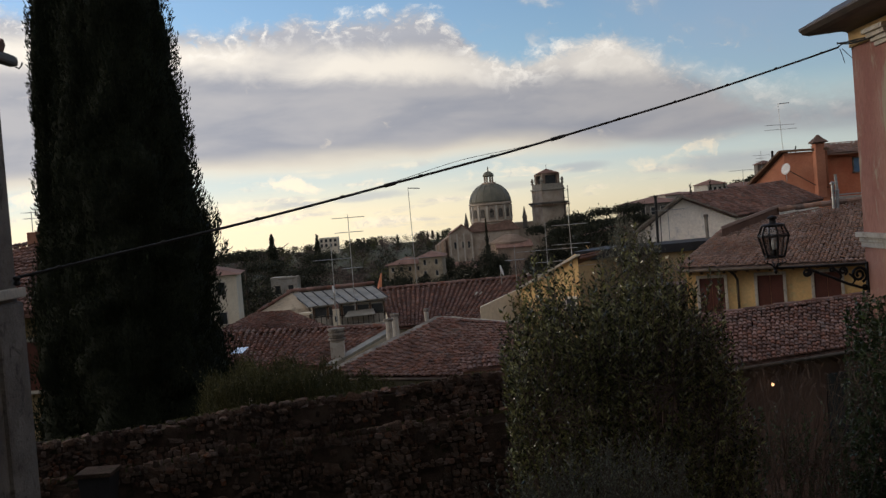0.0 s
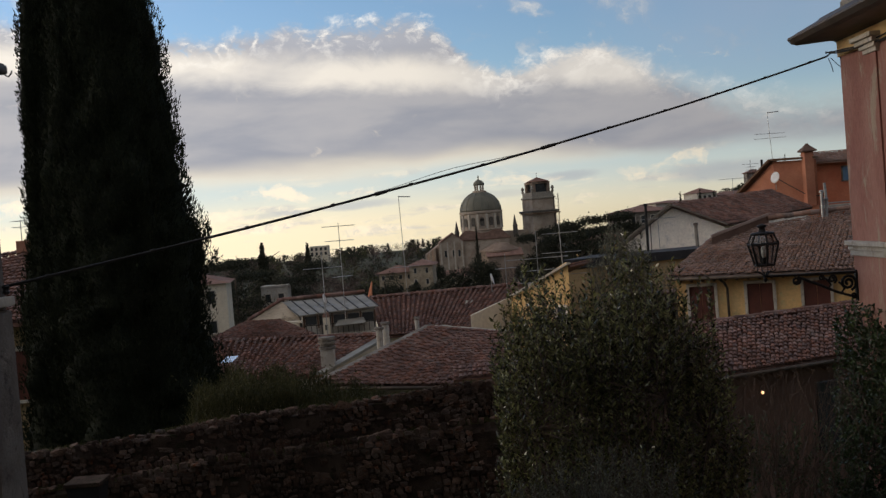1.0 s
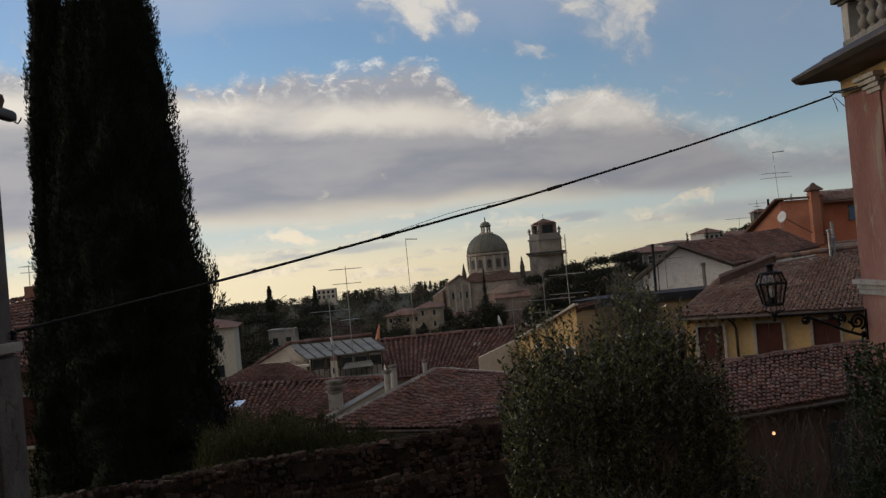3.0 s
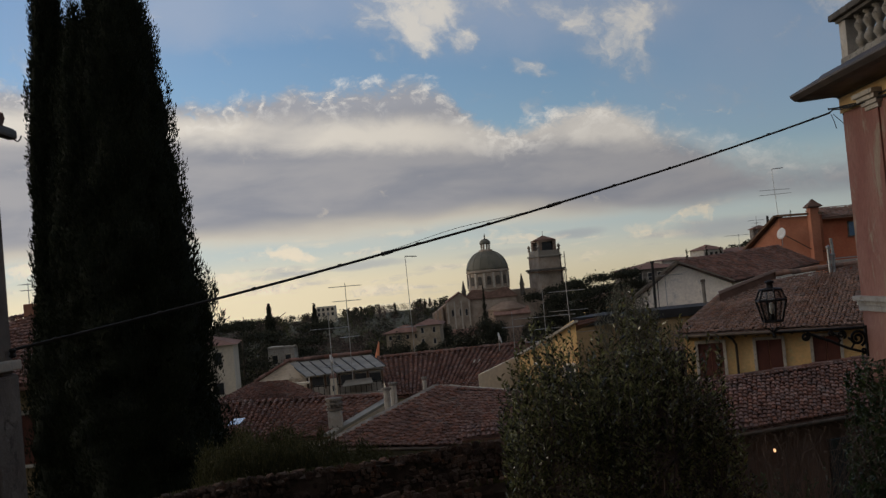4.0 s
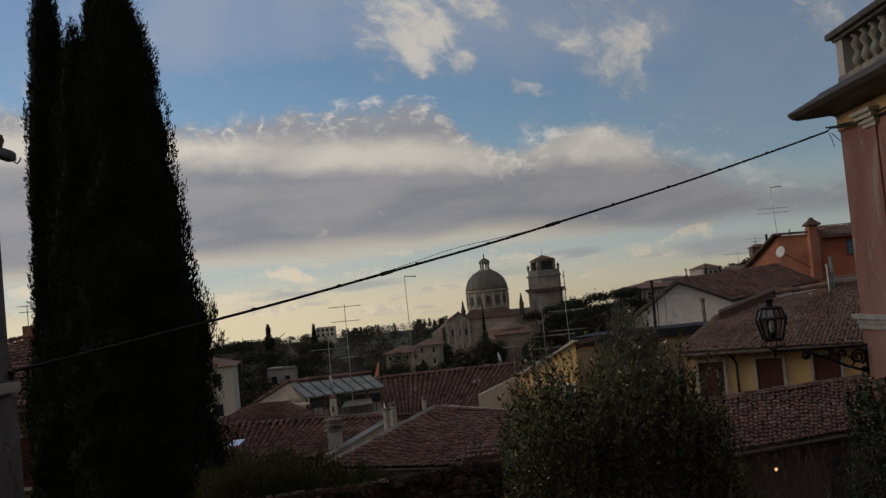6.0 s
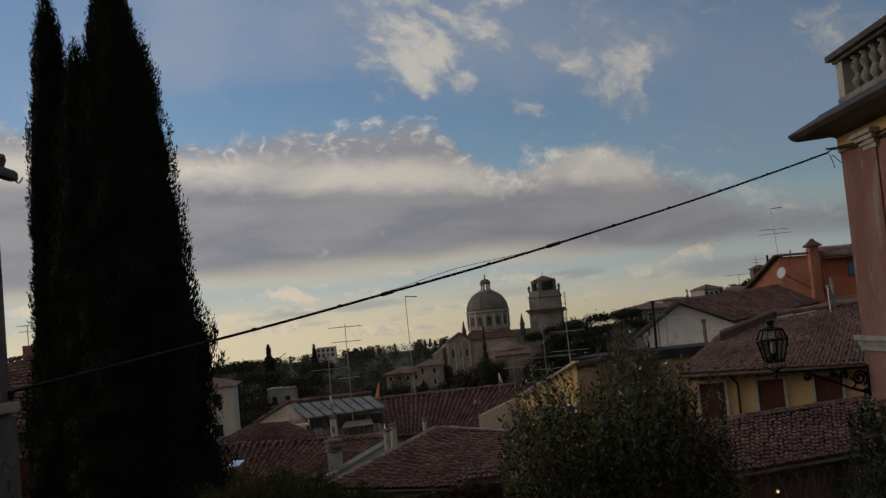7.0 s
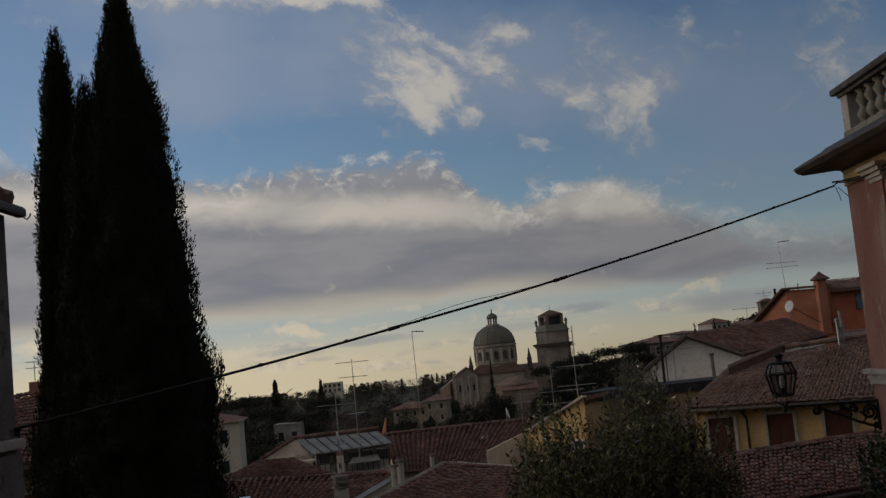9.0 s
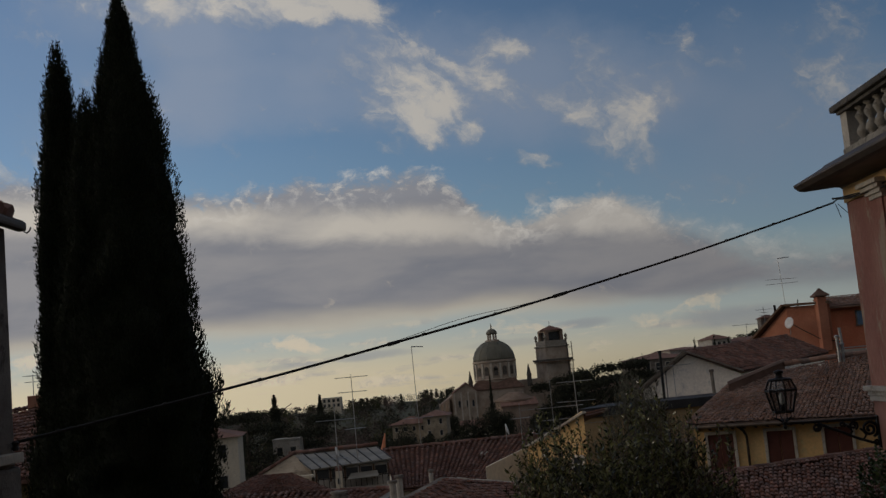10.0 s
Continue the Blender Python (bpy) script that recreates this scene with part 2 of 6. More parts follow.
def leafy(name, dark, light, rough=0.45, spec=0.4, shine=0.25, power=1.8):
    """Leaves: each one its own tone, a little light through them."""
    m = bpy.data.materials.new(name)
    m.use_nodes = True
    N = Nodes(m.node_tree)
    bsdf = m.node_tree.nodes["Principled BSDF"]
    rnd = N.add("ShaderNodeNewGeometry").outputs["Random Per Island"]
    col = N.mix(N.math("POWER", rnd, power), (*dark, 1), (*light, 1))
    patch = N.noise(N.add("ShaderNodeTexCoord").outputs["Object"], 1.3, 4.0)
    hue = N.add("ShaderNodeHueSaturation")
    N.put(hue.inputs["Value"], N.math("MULTIPLY_ADD", patch, 0.9, 0.55))
    N.put(hue.inputs["Color"], col)
    N.put(bsdf.inputs["Base Color"], hue.outputs[0])
    bsdf.inputs["Roughness"].default_value, bsdf.inputs["Specular IOR Level"].default_value = rough, spec
    if shine:
        t = N.add("ShaderNodeBsdfTranslucent")
        N.put(t.inputs[0], hue.outputs[0])
        mx = N.add("ShaderNodeMixShader")
        mx.inputs[0].default_value = shine
        m.node_tree.links.new(bsdf.outputs[0], mx.inputs[1])
        m.node_tree.links.new(t.outputs[0], mx.inputs[2])
        m.node_tree.links.new(mx.outputs[0], m.node_tree.nodes["Material Output"].inputs[0])
    return m


def clear_pane(name, gloss=0.10):
    """Thin glass: mostly clear, with a little gloss."""
    m = bpy.data.materials.new(name)
    m.use_nodes = True
    N = Nodes(m.node_tree)
    clear, shine, mx = N.add("ShaderNodeBsdfTransparent"), N.add("ShaderNodeBsdfGlossy"), N.add("ShaderNodeMixShader")
    clear.inputs[0].default_value = (0.70, 0.71, 0.70, 1)
    shine.inputs["Roughness"].default_value = 0.12
    mx.inputs[0].default_value = gloss
    m.node_tree.links.new(clear.outputs[0], mx.inputs[1])
    m.node_tree.links.new(shine.outputs[0], mx.inputs[2])
    m.node_tree.links.new(mx.outputs[0], m.node_tree.nodes["Material Output"].inputs[0])
    return m


M_GROUND = material("ground_earth", (0.05, 0.045, 0.03), (0.07, 0.08, 0.035), 0.12, 0.95, 0.3, 40)
M_PAVING = material("paving", (0.16, 0.15, 0.14), (0.24, 0.23, 0.21), 0.8, 0.9, 0.3)
M_TILE = material("roof_tile", (0.128, 0.072, 0.057), (0.218, 0.124, 0.098), 0.6, 0.88, 0.3, 20, 0.36, True, stain=(0.175, 0.125, 0.105))
M_TILE_OBJ = material("roof_tile_single", (0.128, 0.072, 0.057), (0.218, 0.124, 0.098), 0.6, 0.88, 0.3, 20, 0.36, False, stain=(0.175, 0.125, 0.105))
M_TILE_GREY = material("roof_tile_weathered", (0.20, 0.125, 0.098), (0.30, 0.205, 0.165), 0.6, 0.9, 0.3, 20, 0.24, True, stain=(0.175, 0.135, 0.112))
M_TILE_GREY_OBJ = material("roof_tile_weathered_single", (0.20, 0.125, 0.098), (0.30, 0.205, 0.165), 0.6, 0.9, 0.3, 20, 0.24, False, stain=(0.175, 0.135, 0.112))
M_TILE_FAR = material("roof_tile_far", (0.16, 0.088, 0.066), (0.25, 0.145, 0.11), 0.5, 0.9, 0.4, 12, stretch=(1, 0.35, 0.35))
M_UNDER = material("roof_board", (0.09, 0.055, 0.035), (0.15, 0.09, 0.055), 2.0, 0.85, 0.3)
M_PINK = material("pink_plaster", (0.27, 0.118, 0.094), (0.39, 0.215, 0.17), 0.75, 0.94, 0.35, 22, stain=(0.37, 0.285, 0.21), stretch=(1, 1, 0.45), spec=0.15)
M_OCHRE = material("ochre_plaster", (0.60, 0.38, 0.17), (0.70, 0.50, 0.25), 1.1, 0.9, 0.2)
M_YELLOW = material("yellow_plaster", (0.64, 0.395, 0.16), (0.77, 0.52, 0.235), 0.7, 0.9, 0.2, stain=(0.60, 0.46, 0.22))
M_ORANGE = material("orange_plaster", (0.33, 0.128, 0.075), (0.42, 0.18, 0.108), 0.5, 0.9, 0.2)
M_RED = material("red_plaster", (0.42, 0.12, 0.06), (0.5, 0.17, 0.09), 0.5, 0.9, 0.2)
M_WHITE = material("white_plaster", (0.82, 0.745, 0.645), (0.90, 0.83, 0.73), 0.45, 0.9, 0.2, stain=(0.66, 0.62, 0.57))
M_GREYPL = material("grey_plaster", (0.36, 0.33, 0.29), (0.48, 0.45, 0.40), 0.9, 0.92, 0.35, stain=(0.28, 0.24, 0.2))
M_DIRTY = material("dirty_plaster", (0.12, 0.10, 0.085), (0.23, 0.205, 0.175), 1.6, 0.92, 0.6, stain=(0.08, 0.068, 0.056))
# tone taken darker so the lower house's wall carries its eave's shade
M_BROWNPL = material("brown_plaster", (0.10, 0.06, 0.045), (0.16, 0.10, 0.075), 0.8, 0.92, 0.3)
M_TAN = material("tan_plaster", (0.27, 0.19, 0.10), (0.37, 0.27, 0.15), 0.6, 0.92, 0.25)
M_VILLA = material("aged_villa_plaster", (0.25, 0.20, 0.14), (0.42, 0.345, 0.25), 0.45, 0.9, 0.2, stain=(0.20, 0.16, 0.115))
M_CREAM = material("cream_plaster", (0.56, 0.49, 0.38), (0.66, 0.59, 0.47), 0.4, 0.9, 0.2)
M_STONE = material("pale_stone", (0.40, 0.36, 0.30), (0.55, 0.50, 0.42), 1.6, 0.85, 0.3, stain=(0.30, 0.27, 0.23))
M_OLDSTONE = material("weathered_stone", (0.22, 0.20, 0.17), (0.33, 0.30, 0.25), 3.0, 0.9, 0.4, stain=(0.14, 0.125, 0.105))
M_BLACKSTONE = material("blackened_stone", (0.075, 0.068, 0.06), (0.15, 0.135, 0.115), 2.0, 0.92, 0.5, stain=(0.05, 0.045, 0.04))
M_RUBBLE = material("rubble_stone", (0.066, 0.044, 0.036), (0.160, 0.117, 0.096), 2.5, 0.95, 0.9, 12, 0.48, False, stain=(0.125, 0.062, 0.042), spec=0.15)
M_RUBBLE_ISL = material("rubble_stone_rest", (0.066, 0.044, 0.036), (0.160, 0.117, 0.096), 2.5, 0.95, 0.9, 12, 0.48, True, stain=(0.125, 0.062, 0.042), spec=0.15)
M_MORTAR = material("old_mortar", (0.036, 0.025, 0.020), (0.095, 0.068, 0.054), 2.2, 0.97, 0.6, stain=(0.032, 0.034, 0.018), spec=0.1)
M_SHUTTER = material("shutter_paint", (0.085, 0.028, 0.019), (0.125, 0.042, 0.028), 2.0, 0.6, 0.15)
M_IRON = material("wrought_iron", (0.015, 0.015, 0.016), (0.035, 0.033, 0.032), 8.0, 0.55, 0.2, metal=0.6)
M_ZINC = material("zinc_sheet", (0.20, 0.19, 0.165), (0.31, 0.295, 0.255), 1.2, 0.6, 0.1, metal=0.15)
M_COPPER = material("copper_gutter", (0.06, 0.05, 0.042), (0.12, 0.09, 0.07), 2.0, 0.55, 0.15, metal=0.4)
M_CABLE = material("cable_rubber", (0.012, 0.012, 0.012), (0.03, 0.028, 0.026), 5.0, 0.7, 0.1)
M_ALU = material("dull_aluminium", (0.25, 0.25, 0.25), (0.42, 0.42, 0.41), 3.0, 0.45, 0.05, metal=0.8)
M_DISH = material("dish_enamel", (0.55, 0.54, 0.52), (0.68, 0.67, 0.65), 2.0, 0.5, 0.05)
M_DARK = material("dark_sheet", (0.018, 0.018, 0.02), (0.04, 0.04, 0.045), 1.0, 0.7, 0.2)
M_LEAD = material("dome_lead", (0.105, 0.104, 0.080), (0.158, 0.150, 0.115), 0.3, 0.6, 0.2, stretch=(1, 1, 0.25))
M_CHURCH = material("church_stone", (0.26, 0.21, 0.165), (0.43, 0.365, 0.295), 0.22, 0.9, 0.3, 12, stain=(0.30, 0.22, 0.17))
M_BRICKY = material("church_brick", (0.20, 0.145, 0.11), (0.29, 0.22, 0.17), 0.2, 0.9, 0.3, 12)
M_WINDOW = material("dark_window", (0.02, 0.022, 0.025), (0.045, 0.05, 0.055), 0.8, 0.15, 0.0, spec=0.6)
M_SKYGLASS = material("roof_window_glass", (0.75, 0.78, 0.80), (0.85, 0.87, 0.88), 0.8, 0.25, 0.0, spec=1.0, metal=0.9)
M_TERRA = material("terracotta", (0.30, 0.14, 0.09), (0.40, 0.21, 0.14), 3.0, 0.85, 0.3)
M_BARK = material("bark", (0.05, 0.04, 0.03), (0.11, 0.09, 0.07), 6.0, 0.95, 0.8, stretch=(1, 1, 0.3))
M_TWIG = material("twig_bark", (0.07, 0.05, 0.04), (0.13, 0.095, 0.075), 6.0, 0.9, 0.3)
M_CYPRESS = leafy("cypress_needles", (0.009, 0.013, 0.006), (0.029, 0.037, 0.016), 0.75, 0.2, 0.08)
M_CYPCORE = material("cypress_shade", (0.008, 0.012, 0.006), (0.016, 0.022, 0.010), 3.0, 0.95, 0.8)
# laurel: few pale leaves painted as glints, many dark ones as inner shade
M_LAUREL = leafy("laurel_leaf", (0.020, 0.026, 0.008), (0.33, 0.33, 0.13), 0.24, 0.9, 0.25, 2.2)
M_OLIVE = leafy("olive_leaf", (0.045, 0.050, 0.030), (0.27, 0.275, 0.19), 0.4, 0.6, 0.25, 1.7)
M_IVY = leafy("ivy_leaf", (0.022, 0.040, 0.012), (0.07, 0.10, 0.03), 0.4, 0.5, 0.15)
M_WEED = leafy("weed_blade", (0.035, 0.038, 0.012), (0.11, 0.10, 0.04), 0.6, 0.3, 0.35)
# evergreen and bare-tree colours lifted slightly to stand for distant haze
M_PINE = leafy("evergreen_foliage", (0.022, 0.025, 0.018), (0.066, 0.068, 0.043), 0.8, 0.15, 0.1)
M_BARE = leafy("winter_twigs", (0.064, 0.048, 0.042), (0.165, 0.122, 0.108), 0.9, 0.1, 0.1)
M_MEADOW = leafy("scrub_leaf", (0.05, 0.055, 0.025), (0.11, 0.11, 0.05), 0.8, 0.1, 0.1)
M_PANE = clear_pane("lantern_glass")
M_BULB = material("lamp_bulb", (0.7, 0.7, 0.66), (0.8, 0.8, 0.76), 3.0, 0.3, 0.0)
M_BLUE = material("blue_glazing", (0.10, 0.17, 0.27), (0.16, 0.25, 0.36), 0.8, 0.12, 0.0, spec=0.8)
M_FLAG = material("orange_sunshade", (0.60, 0.20, 0.10), (0.68, 0.28, 0.15), 2.0, 0.8, 0.1)


def emitter(name, colour, strength):
    m = bpy.data.materials.new(name)
    m.use_nodes = True
    b = m.node_tree.nodes["Principled BSDF"]
    b.inputs["Emission Color"].default_value = (*colour, 1)
    b.inputs["Emission Strength"].default_value = strength
    return m


M_LIT = emitter("lit_bulb", (1.0, 0.52, 0.25), 2.2)


# ---- mesh helpers ----
rng = np.random.default_rng(7)


def to_mesh(name, bm, smooth=False):
    me = bpy.data.meshes.new(name)
    bm.normal_update()
    bm.to_mesh(me)
    bm.free()
    if smooth:
        me.polygons.foreach_set("use_smooth", [True] * len(me.polygons))
    return me


def thing(name, at, label, category, group="", kind=""):
    """An Empty at the base of a thing, that carries its parts."""
    ob = new(name)
    ob.location = at
    ob.empty_display_size = 0.1
    return tagged(ob, label, category, group, kind)


def part(name, bm, mat, parent, label="", smooth=False):
    """One mesh, given in world metres, under a thing or a part."""
    me = bm if isinstance(bm, bpy.types.Mesh) else to_mesh(name, bm, smooth)
    if not me.materials:
        me.materials.append(mat)
    ob = new(name, me)
    ob.parent = parent
    at = parent.location if parent.parent is None else Vector((0, 0, 0))
    ob.matrix_parent_inverse = Matrix.Translation(-Vector(at))
    return tagged(ob, label)


def single(name, bm, mat, label, category, group="", kind="", smooth=False):
    """A thing of one mesh."""
    me = bm if isinstance(bm, bpy.types.Mesh) else to_mesh(name, bm, smooth)
    me.materials.append(mat)
    return tagged(new(name, me), label, category, group, kind)


def box(bm, m, sx, sy, sz, bevel=0.0):
    r = bmesh.ops.create_cube(bm, size=1.0, matrix=m @ Matrix.Diagonal((sx, sy, sz, 1)))
    if bevel:
        edges = list({e for v in r["verts"] for e in v.link_edges})
        bmesh.ops.bevel(bm, geom=edges, offset=bevel, segments=2, affect="EDGES", profile=0.6)
    return bm


def box_at(x0, x1, y0, y1, z0, z1, bevel=0.0, bm=None):
    return box(bm or bmesh.new(), pose((x0 + x1) / 2, (y0 + y1) / 2, (z0 + z1) / 2), abs(x1 - x0), abs(y1 - y0), abs(z1 - z0), bevel)


def rod(bm, a, b, r0, r1=None, n=8):
    a, b = Vector(a), Vector(b)
    d = b - a
    m = Matrix.Translation((a + b) / 2) @ d.to_track_quat("Z", "Y").to_matrix().to_4x4()
    bmesh.ops.create_cone(bm, cap_ends=True, segments=n, radius1=r0, radius2=r0 if r1 is None else r1, depth=d.length, matrix=m)
    return bm


def lathe(bm, profile, centre, n=16):
    """Rings of (radius, height) about a vertical axis."""
    cx, cy, cz = centre
    rings = []
    for r, z in profile:
        rings.append([bm.verts.new((cx + r * math.cos(2 * math.pi * (i + 0.5) / n), cy + r * math.sin(2 * math.pi * (i + 0.5) / n), cz + z)) for i in range(n)])
    for a, b in zip(rings, rings[1:]):
        for i in range(n):
            bm.faces.new((a[i], a[(i + 1) % n], b[(i + 1) % n], b[i]))
    bm.faces.new(rings[0][::-1])
    bm.faces.new(rings[-1])
    return bm


def slab(bm, quad, thick):
    """A plate with the four corners as its upper face, thick downward along its normal."""
    q = [Vector(p) for p in quad]
    n = (q[1] - q[0]).cross(q[3] - q[0]).normalized()
    if n.z < 0:
        n = -n
    up = [bm.verts.new(p) for p in q]
    dn = [bm.verts.new(p - n * thick) for p in q]
    bm.faces.new(up)
    bm.faces.new(dn[::-1])
    for i in range(4):
        j = (i + 1) % 4
        bm.faces.new((up[j], up[i], dn[i], dn[j]))
    bmesh.ops.recalc_face_normals(bm, faces=bm.faces[:])
    return bm


def prism(bm, ring, z0):
    """A solid block: a ring of (x, y, top z) brought straight down to z0."""
    up = [bm.verts.new(p) for p in ring]
    dn = [bm.verts.new((p[0], p[1], z0)) for p in ring]
    bm.faces.new(up)
    bm.faces.new(dn[::-1])
    n = len(ring)
    for i in range(n):
        j = (i + 1) % n
        bm.faces.new((up[j], up[i], dn[i], dn[j]))
    bmesh.ops.recalc_face_normals(bm, faces=bm.faces[:])
    return bm


def tube(name, pts, r, mat, parent=None, n=4, tags=None):
    """A round cable, pipe or bent bar along points, as a mesh."""
    bm = bmesh.new()
    pts = [Vector(p) for p in pts]
    rings = []
    for i, p in enumerate(pts):
        d = (pts[min(i + 1, len(pts) - 1)] - pts[max(i - 1, 0)]).normalized()
        s = d.cross(Vector((0.13, 0.21, 0.97))).normalized()
        t = d.cross(s)
        k = 2 * n
        rings.append([bm.verts.new(p + (s * math.cos(2 * math.pi * j / k) + t * math.sin(2 * math.pi * j / k)) * r) for j in range(k)])
    for a, b in zip(rings, rings[1:]):
        for j in range(len(a)):
            bm.faces.new((a[j], a[(j + 1) % len(a)], b[(j + 1) % len(a)], b[j]))
    bm.faces.new(rings[0][::-1])
    bm.faces.new(rings[-1])
    return part(name, bm, mat, parent, smooth=True) if parent else single(name, bm, mat, *tags, smooth=True)


def from_arrays(name, verts, faces):
    me = bpy.data.meshes.new(name)
    me.from_pydata(verts.tolist(), [], faces.tolist())
    return me


def unit(v):
    return v / np.maximum(np.linalg.norm(v, axis=-1, keepdims=True), 1e-9)


def leaf_arrays(pos, axis, length, width, fold=0.12):
    """One folded four-cornered leaf at each place, along its axis."""
    n = len(pos)
    a = unit(axis)
    side = unit(np.cross(a, rng.normal(size=(n, 3))))
    up = np.cross(side, a)
    L, Wd = np.broadcast_to(length, n)[:, None], np.broadcast_to(width, n)[:, None]
    mid = pos + a * L * 0.45 + up * Wd * fold * 2
    v = np.stack([pos, mid + side * Wd / 2, pos + a * L, mid - side * Wd / 2], 1).reshape(-1, 3)
    return v, np.arange(4 * n).reshape(n, 4)


def merge(*sets):
    vs, fs, k = [], [], 0
    for v, f in sets:
        vs.append(v)
        fs.append(f + k)
        k += len(v)
    return np.concatenate(vs), np.concatenate(fs)


def interp(x, pts):
    return np.interp(x, [p[0] for p in pts], [p[1] for p in pts])


# ---- ground ----
def smoothstep(x, a, b):
    t = np.clip((x - a) / (b - a), 0, 1)
    return t * t * (3 - 2 * t)


SLOPE = [(-400, 70), (-60, 52), (-30, 44), (-8, 28.9), (-4, 28.4), (2.4, 28.4), (3.6, 25.2), (16, 24.0), (20, 21.5), (40, 18.0), (120, 9.0), (300, 2.5), (480, 2.0), (1100, 2.0), (4700, -85.0)]


def ground_z(x, y):
    x, y = np.asarray(x, float), np.asarray(y, float)
    base = interp(y, SLOPE)
    hill = 0.33 * np.maximum(x - 0.1 * np.abs(y), 0) * smoothstep(y, 120, 300) * (1 - smoothstep(y, 430, 760))
    hill = np.minimum(hill, 60)
    rise = 5.0 * np.exp(-((x + 10) / 130) ** 2) * smoothstep(y, 480, 640) * (1 - smoothstep(y, 900, 1400))
    return base + hill + rise


def build_ground():
    ys = np.concatenate([np.linspace(-300, -10, 12), np.linspace(-8, 24, 60), np.geomspace(26, 4600, 90)])
    half = np.geomspace(1.0, 4600, 55) - 1
    xs = np.concatenate([-half[:0:-1], half])
    X, Y = np.meshgrid(xs, ys)
    Z = ground_z(X, Y)
    v = np.stack([X, Y, Z], -1).reshape(-1, 3)
    n = len(xs)
    i = (np.arange(len(ys) - 1)[:, None] * n + np.arange(n - 1)).ravel()
    me = from_arrays("ground", v, np.stack([i, i + 1, i + n + 1, i + n], 1))
    me.polygons.foreach_set("use_smooth", [True] * len(me.polygons))
    single("ground", me, M_GROUND, "dark earthy hillside falling towards the valley", "ground", kind="structure")


build_ground()
gz = lambda x, y: float(ground_z(x, y))
single("pavement", box_at(-7, 7, -3.9, 2.3, 28.35, 28.42, 0.01), M_PAVING, "grey paved terrace of a lookout lane", "pavement", kind="structure")
# tall wall out of view, added to keep the rear sky off the foreground
single("shading_wall", box_at(-40, 40, -5.4, -4.7, 27.0, 50.0), M_GREYPL, "unseen grey plastered wall added behind the lane to shade it", "wall", kind="structure")


# ---- tiled roofs ----
def tile_mesh(name, length, r):
    """One curved cover tile, wider at its lower end, lying along +y."""
    bm = bmesh.new()
    rows = []
    for y, k in ((0.0, 1.0), (length, 0.80)):
        rows.append([bm.verts.new((-r * k * math.cos(math.pi * i / 4), y, r * 0.75 * k * math.sin(math.pi * i / 4) + (0.045 if y == 0 else 0.0))) for i in range(5)])
    for i in range(4):
        bm.faces.new((rows[0][i], rows[0][i + 1], rows[1][i + 1], rows[1][i]))
    bm.faces.new(rows[0][::-1])
    return to_mesh(name, bm)


def tiled_slope(parent, eave_l, eave_r, top_l, top_r, mat, mat_one, cols=None, singles=0, pitch=0.17, course=0.30, deck=True, seed=1):
    """A roof slope between four corners: boards below, rows of curved tiles above, gutter channels between them."""
    gen = np.random.default_rng(seed)
    el, er, tl, tr = (np.array(p, float) for p in (eave_l, eave_r, top_l, top_r))
    if deck:
        part("roof_deck", slab(bmesh.new(), (el - [0, 0, 0.03], er - [0, 0, 0.03], tr - [0, 0, 0.10], tl - [0, 0, 0.10]), 0.10), mat_one, parent)
    ncol = cols or max(4, round(np.linalg.norm(er - el) / pitch))
    nrow = max(3, round((np.linalg.norm(tl - el) + np.linalg.norm(tr - er)) / 2 / course))
    proto = tile_mesh("tile", course * 1.18, pitch * 0.46)
    proto.materials.append(mat_one)
    pv = np.array([v.co[:] for v in proto.vertices])
    pf = [list(p.vertices) for p in proto.polygons]
    verts, faces, k, made = [], [], 0, 0
    shift = gen.uniform(-0.5, 0.5, ncol) * course * 0.55 + np.sin(np.arange(ncol) * 0.21 + seed) * course * 0.4
    order = [(r, c) for r in range(nrow) for c in range(ncol)]
    keep = set()
    if singles:
        pick = [(r, c) for r, c in order if r < max(1, singles // ncol)]
        keep = set(pick[:singles])
    for r, c in order:
        s = (c + 0.5) / ncol
        lo, hi = el + (er - el) * s, tl + (tr - tl) * s
        up = unit((hi - lo)[None])[0]
        across = unit((er - el)[None])[0]
        nrm = np.cross(across, up)
        nrm /= np.linalg.norm(nrm)
        across = np.cross(up, nrm)
        t = r / nrow
        p = lo + (hi - lo) * t + nrm * (0.012 + gen.uniform(0, 0.022)) + across * gen.normal(0, 0.012) + up * ((shift[c] if 0 < r < nrow - 1 else 0.0) - gen.uniform(0.0, 0.06))
        tw = gen.normal(0, 0.035)
        ax = across * math.cos(tw) + up * math.sin(tw)
        ux = up * math.cos(tw) - across * math.sin(tw)
        if (r, c) in keep:
            ob = new("tile", proto)
            m = Matrix(((ax[0], ux[0], nrm[0], p[0]), (ax[1], ux[1], nrm[1], p[1]), (ax[2], ux[2], nrm[2], p[2]), (0, 0, 0, 1)))
            ob.parent = parent
            ob.matrix_basis = Matrix.Translation(-parent.location) @ m
            made += 1
        else:
            verts.append(p + pv[:, :1] * ax + pv[:, 1:2] * ux + pv[:, 2:] * nrm)
            faces += [[i + k for i in f] for f in pf]
            k += len(pv)
    if verts:
        me = bpy.data.meshes.new("tile_field")
        me.from_pydata(np.concatenate(verts).tolist(), [], faces)
        ob = part("tile_field", me, mat, parent, "rows of curved clay roof tiles")
        ob["kind"] = "stuff"


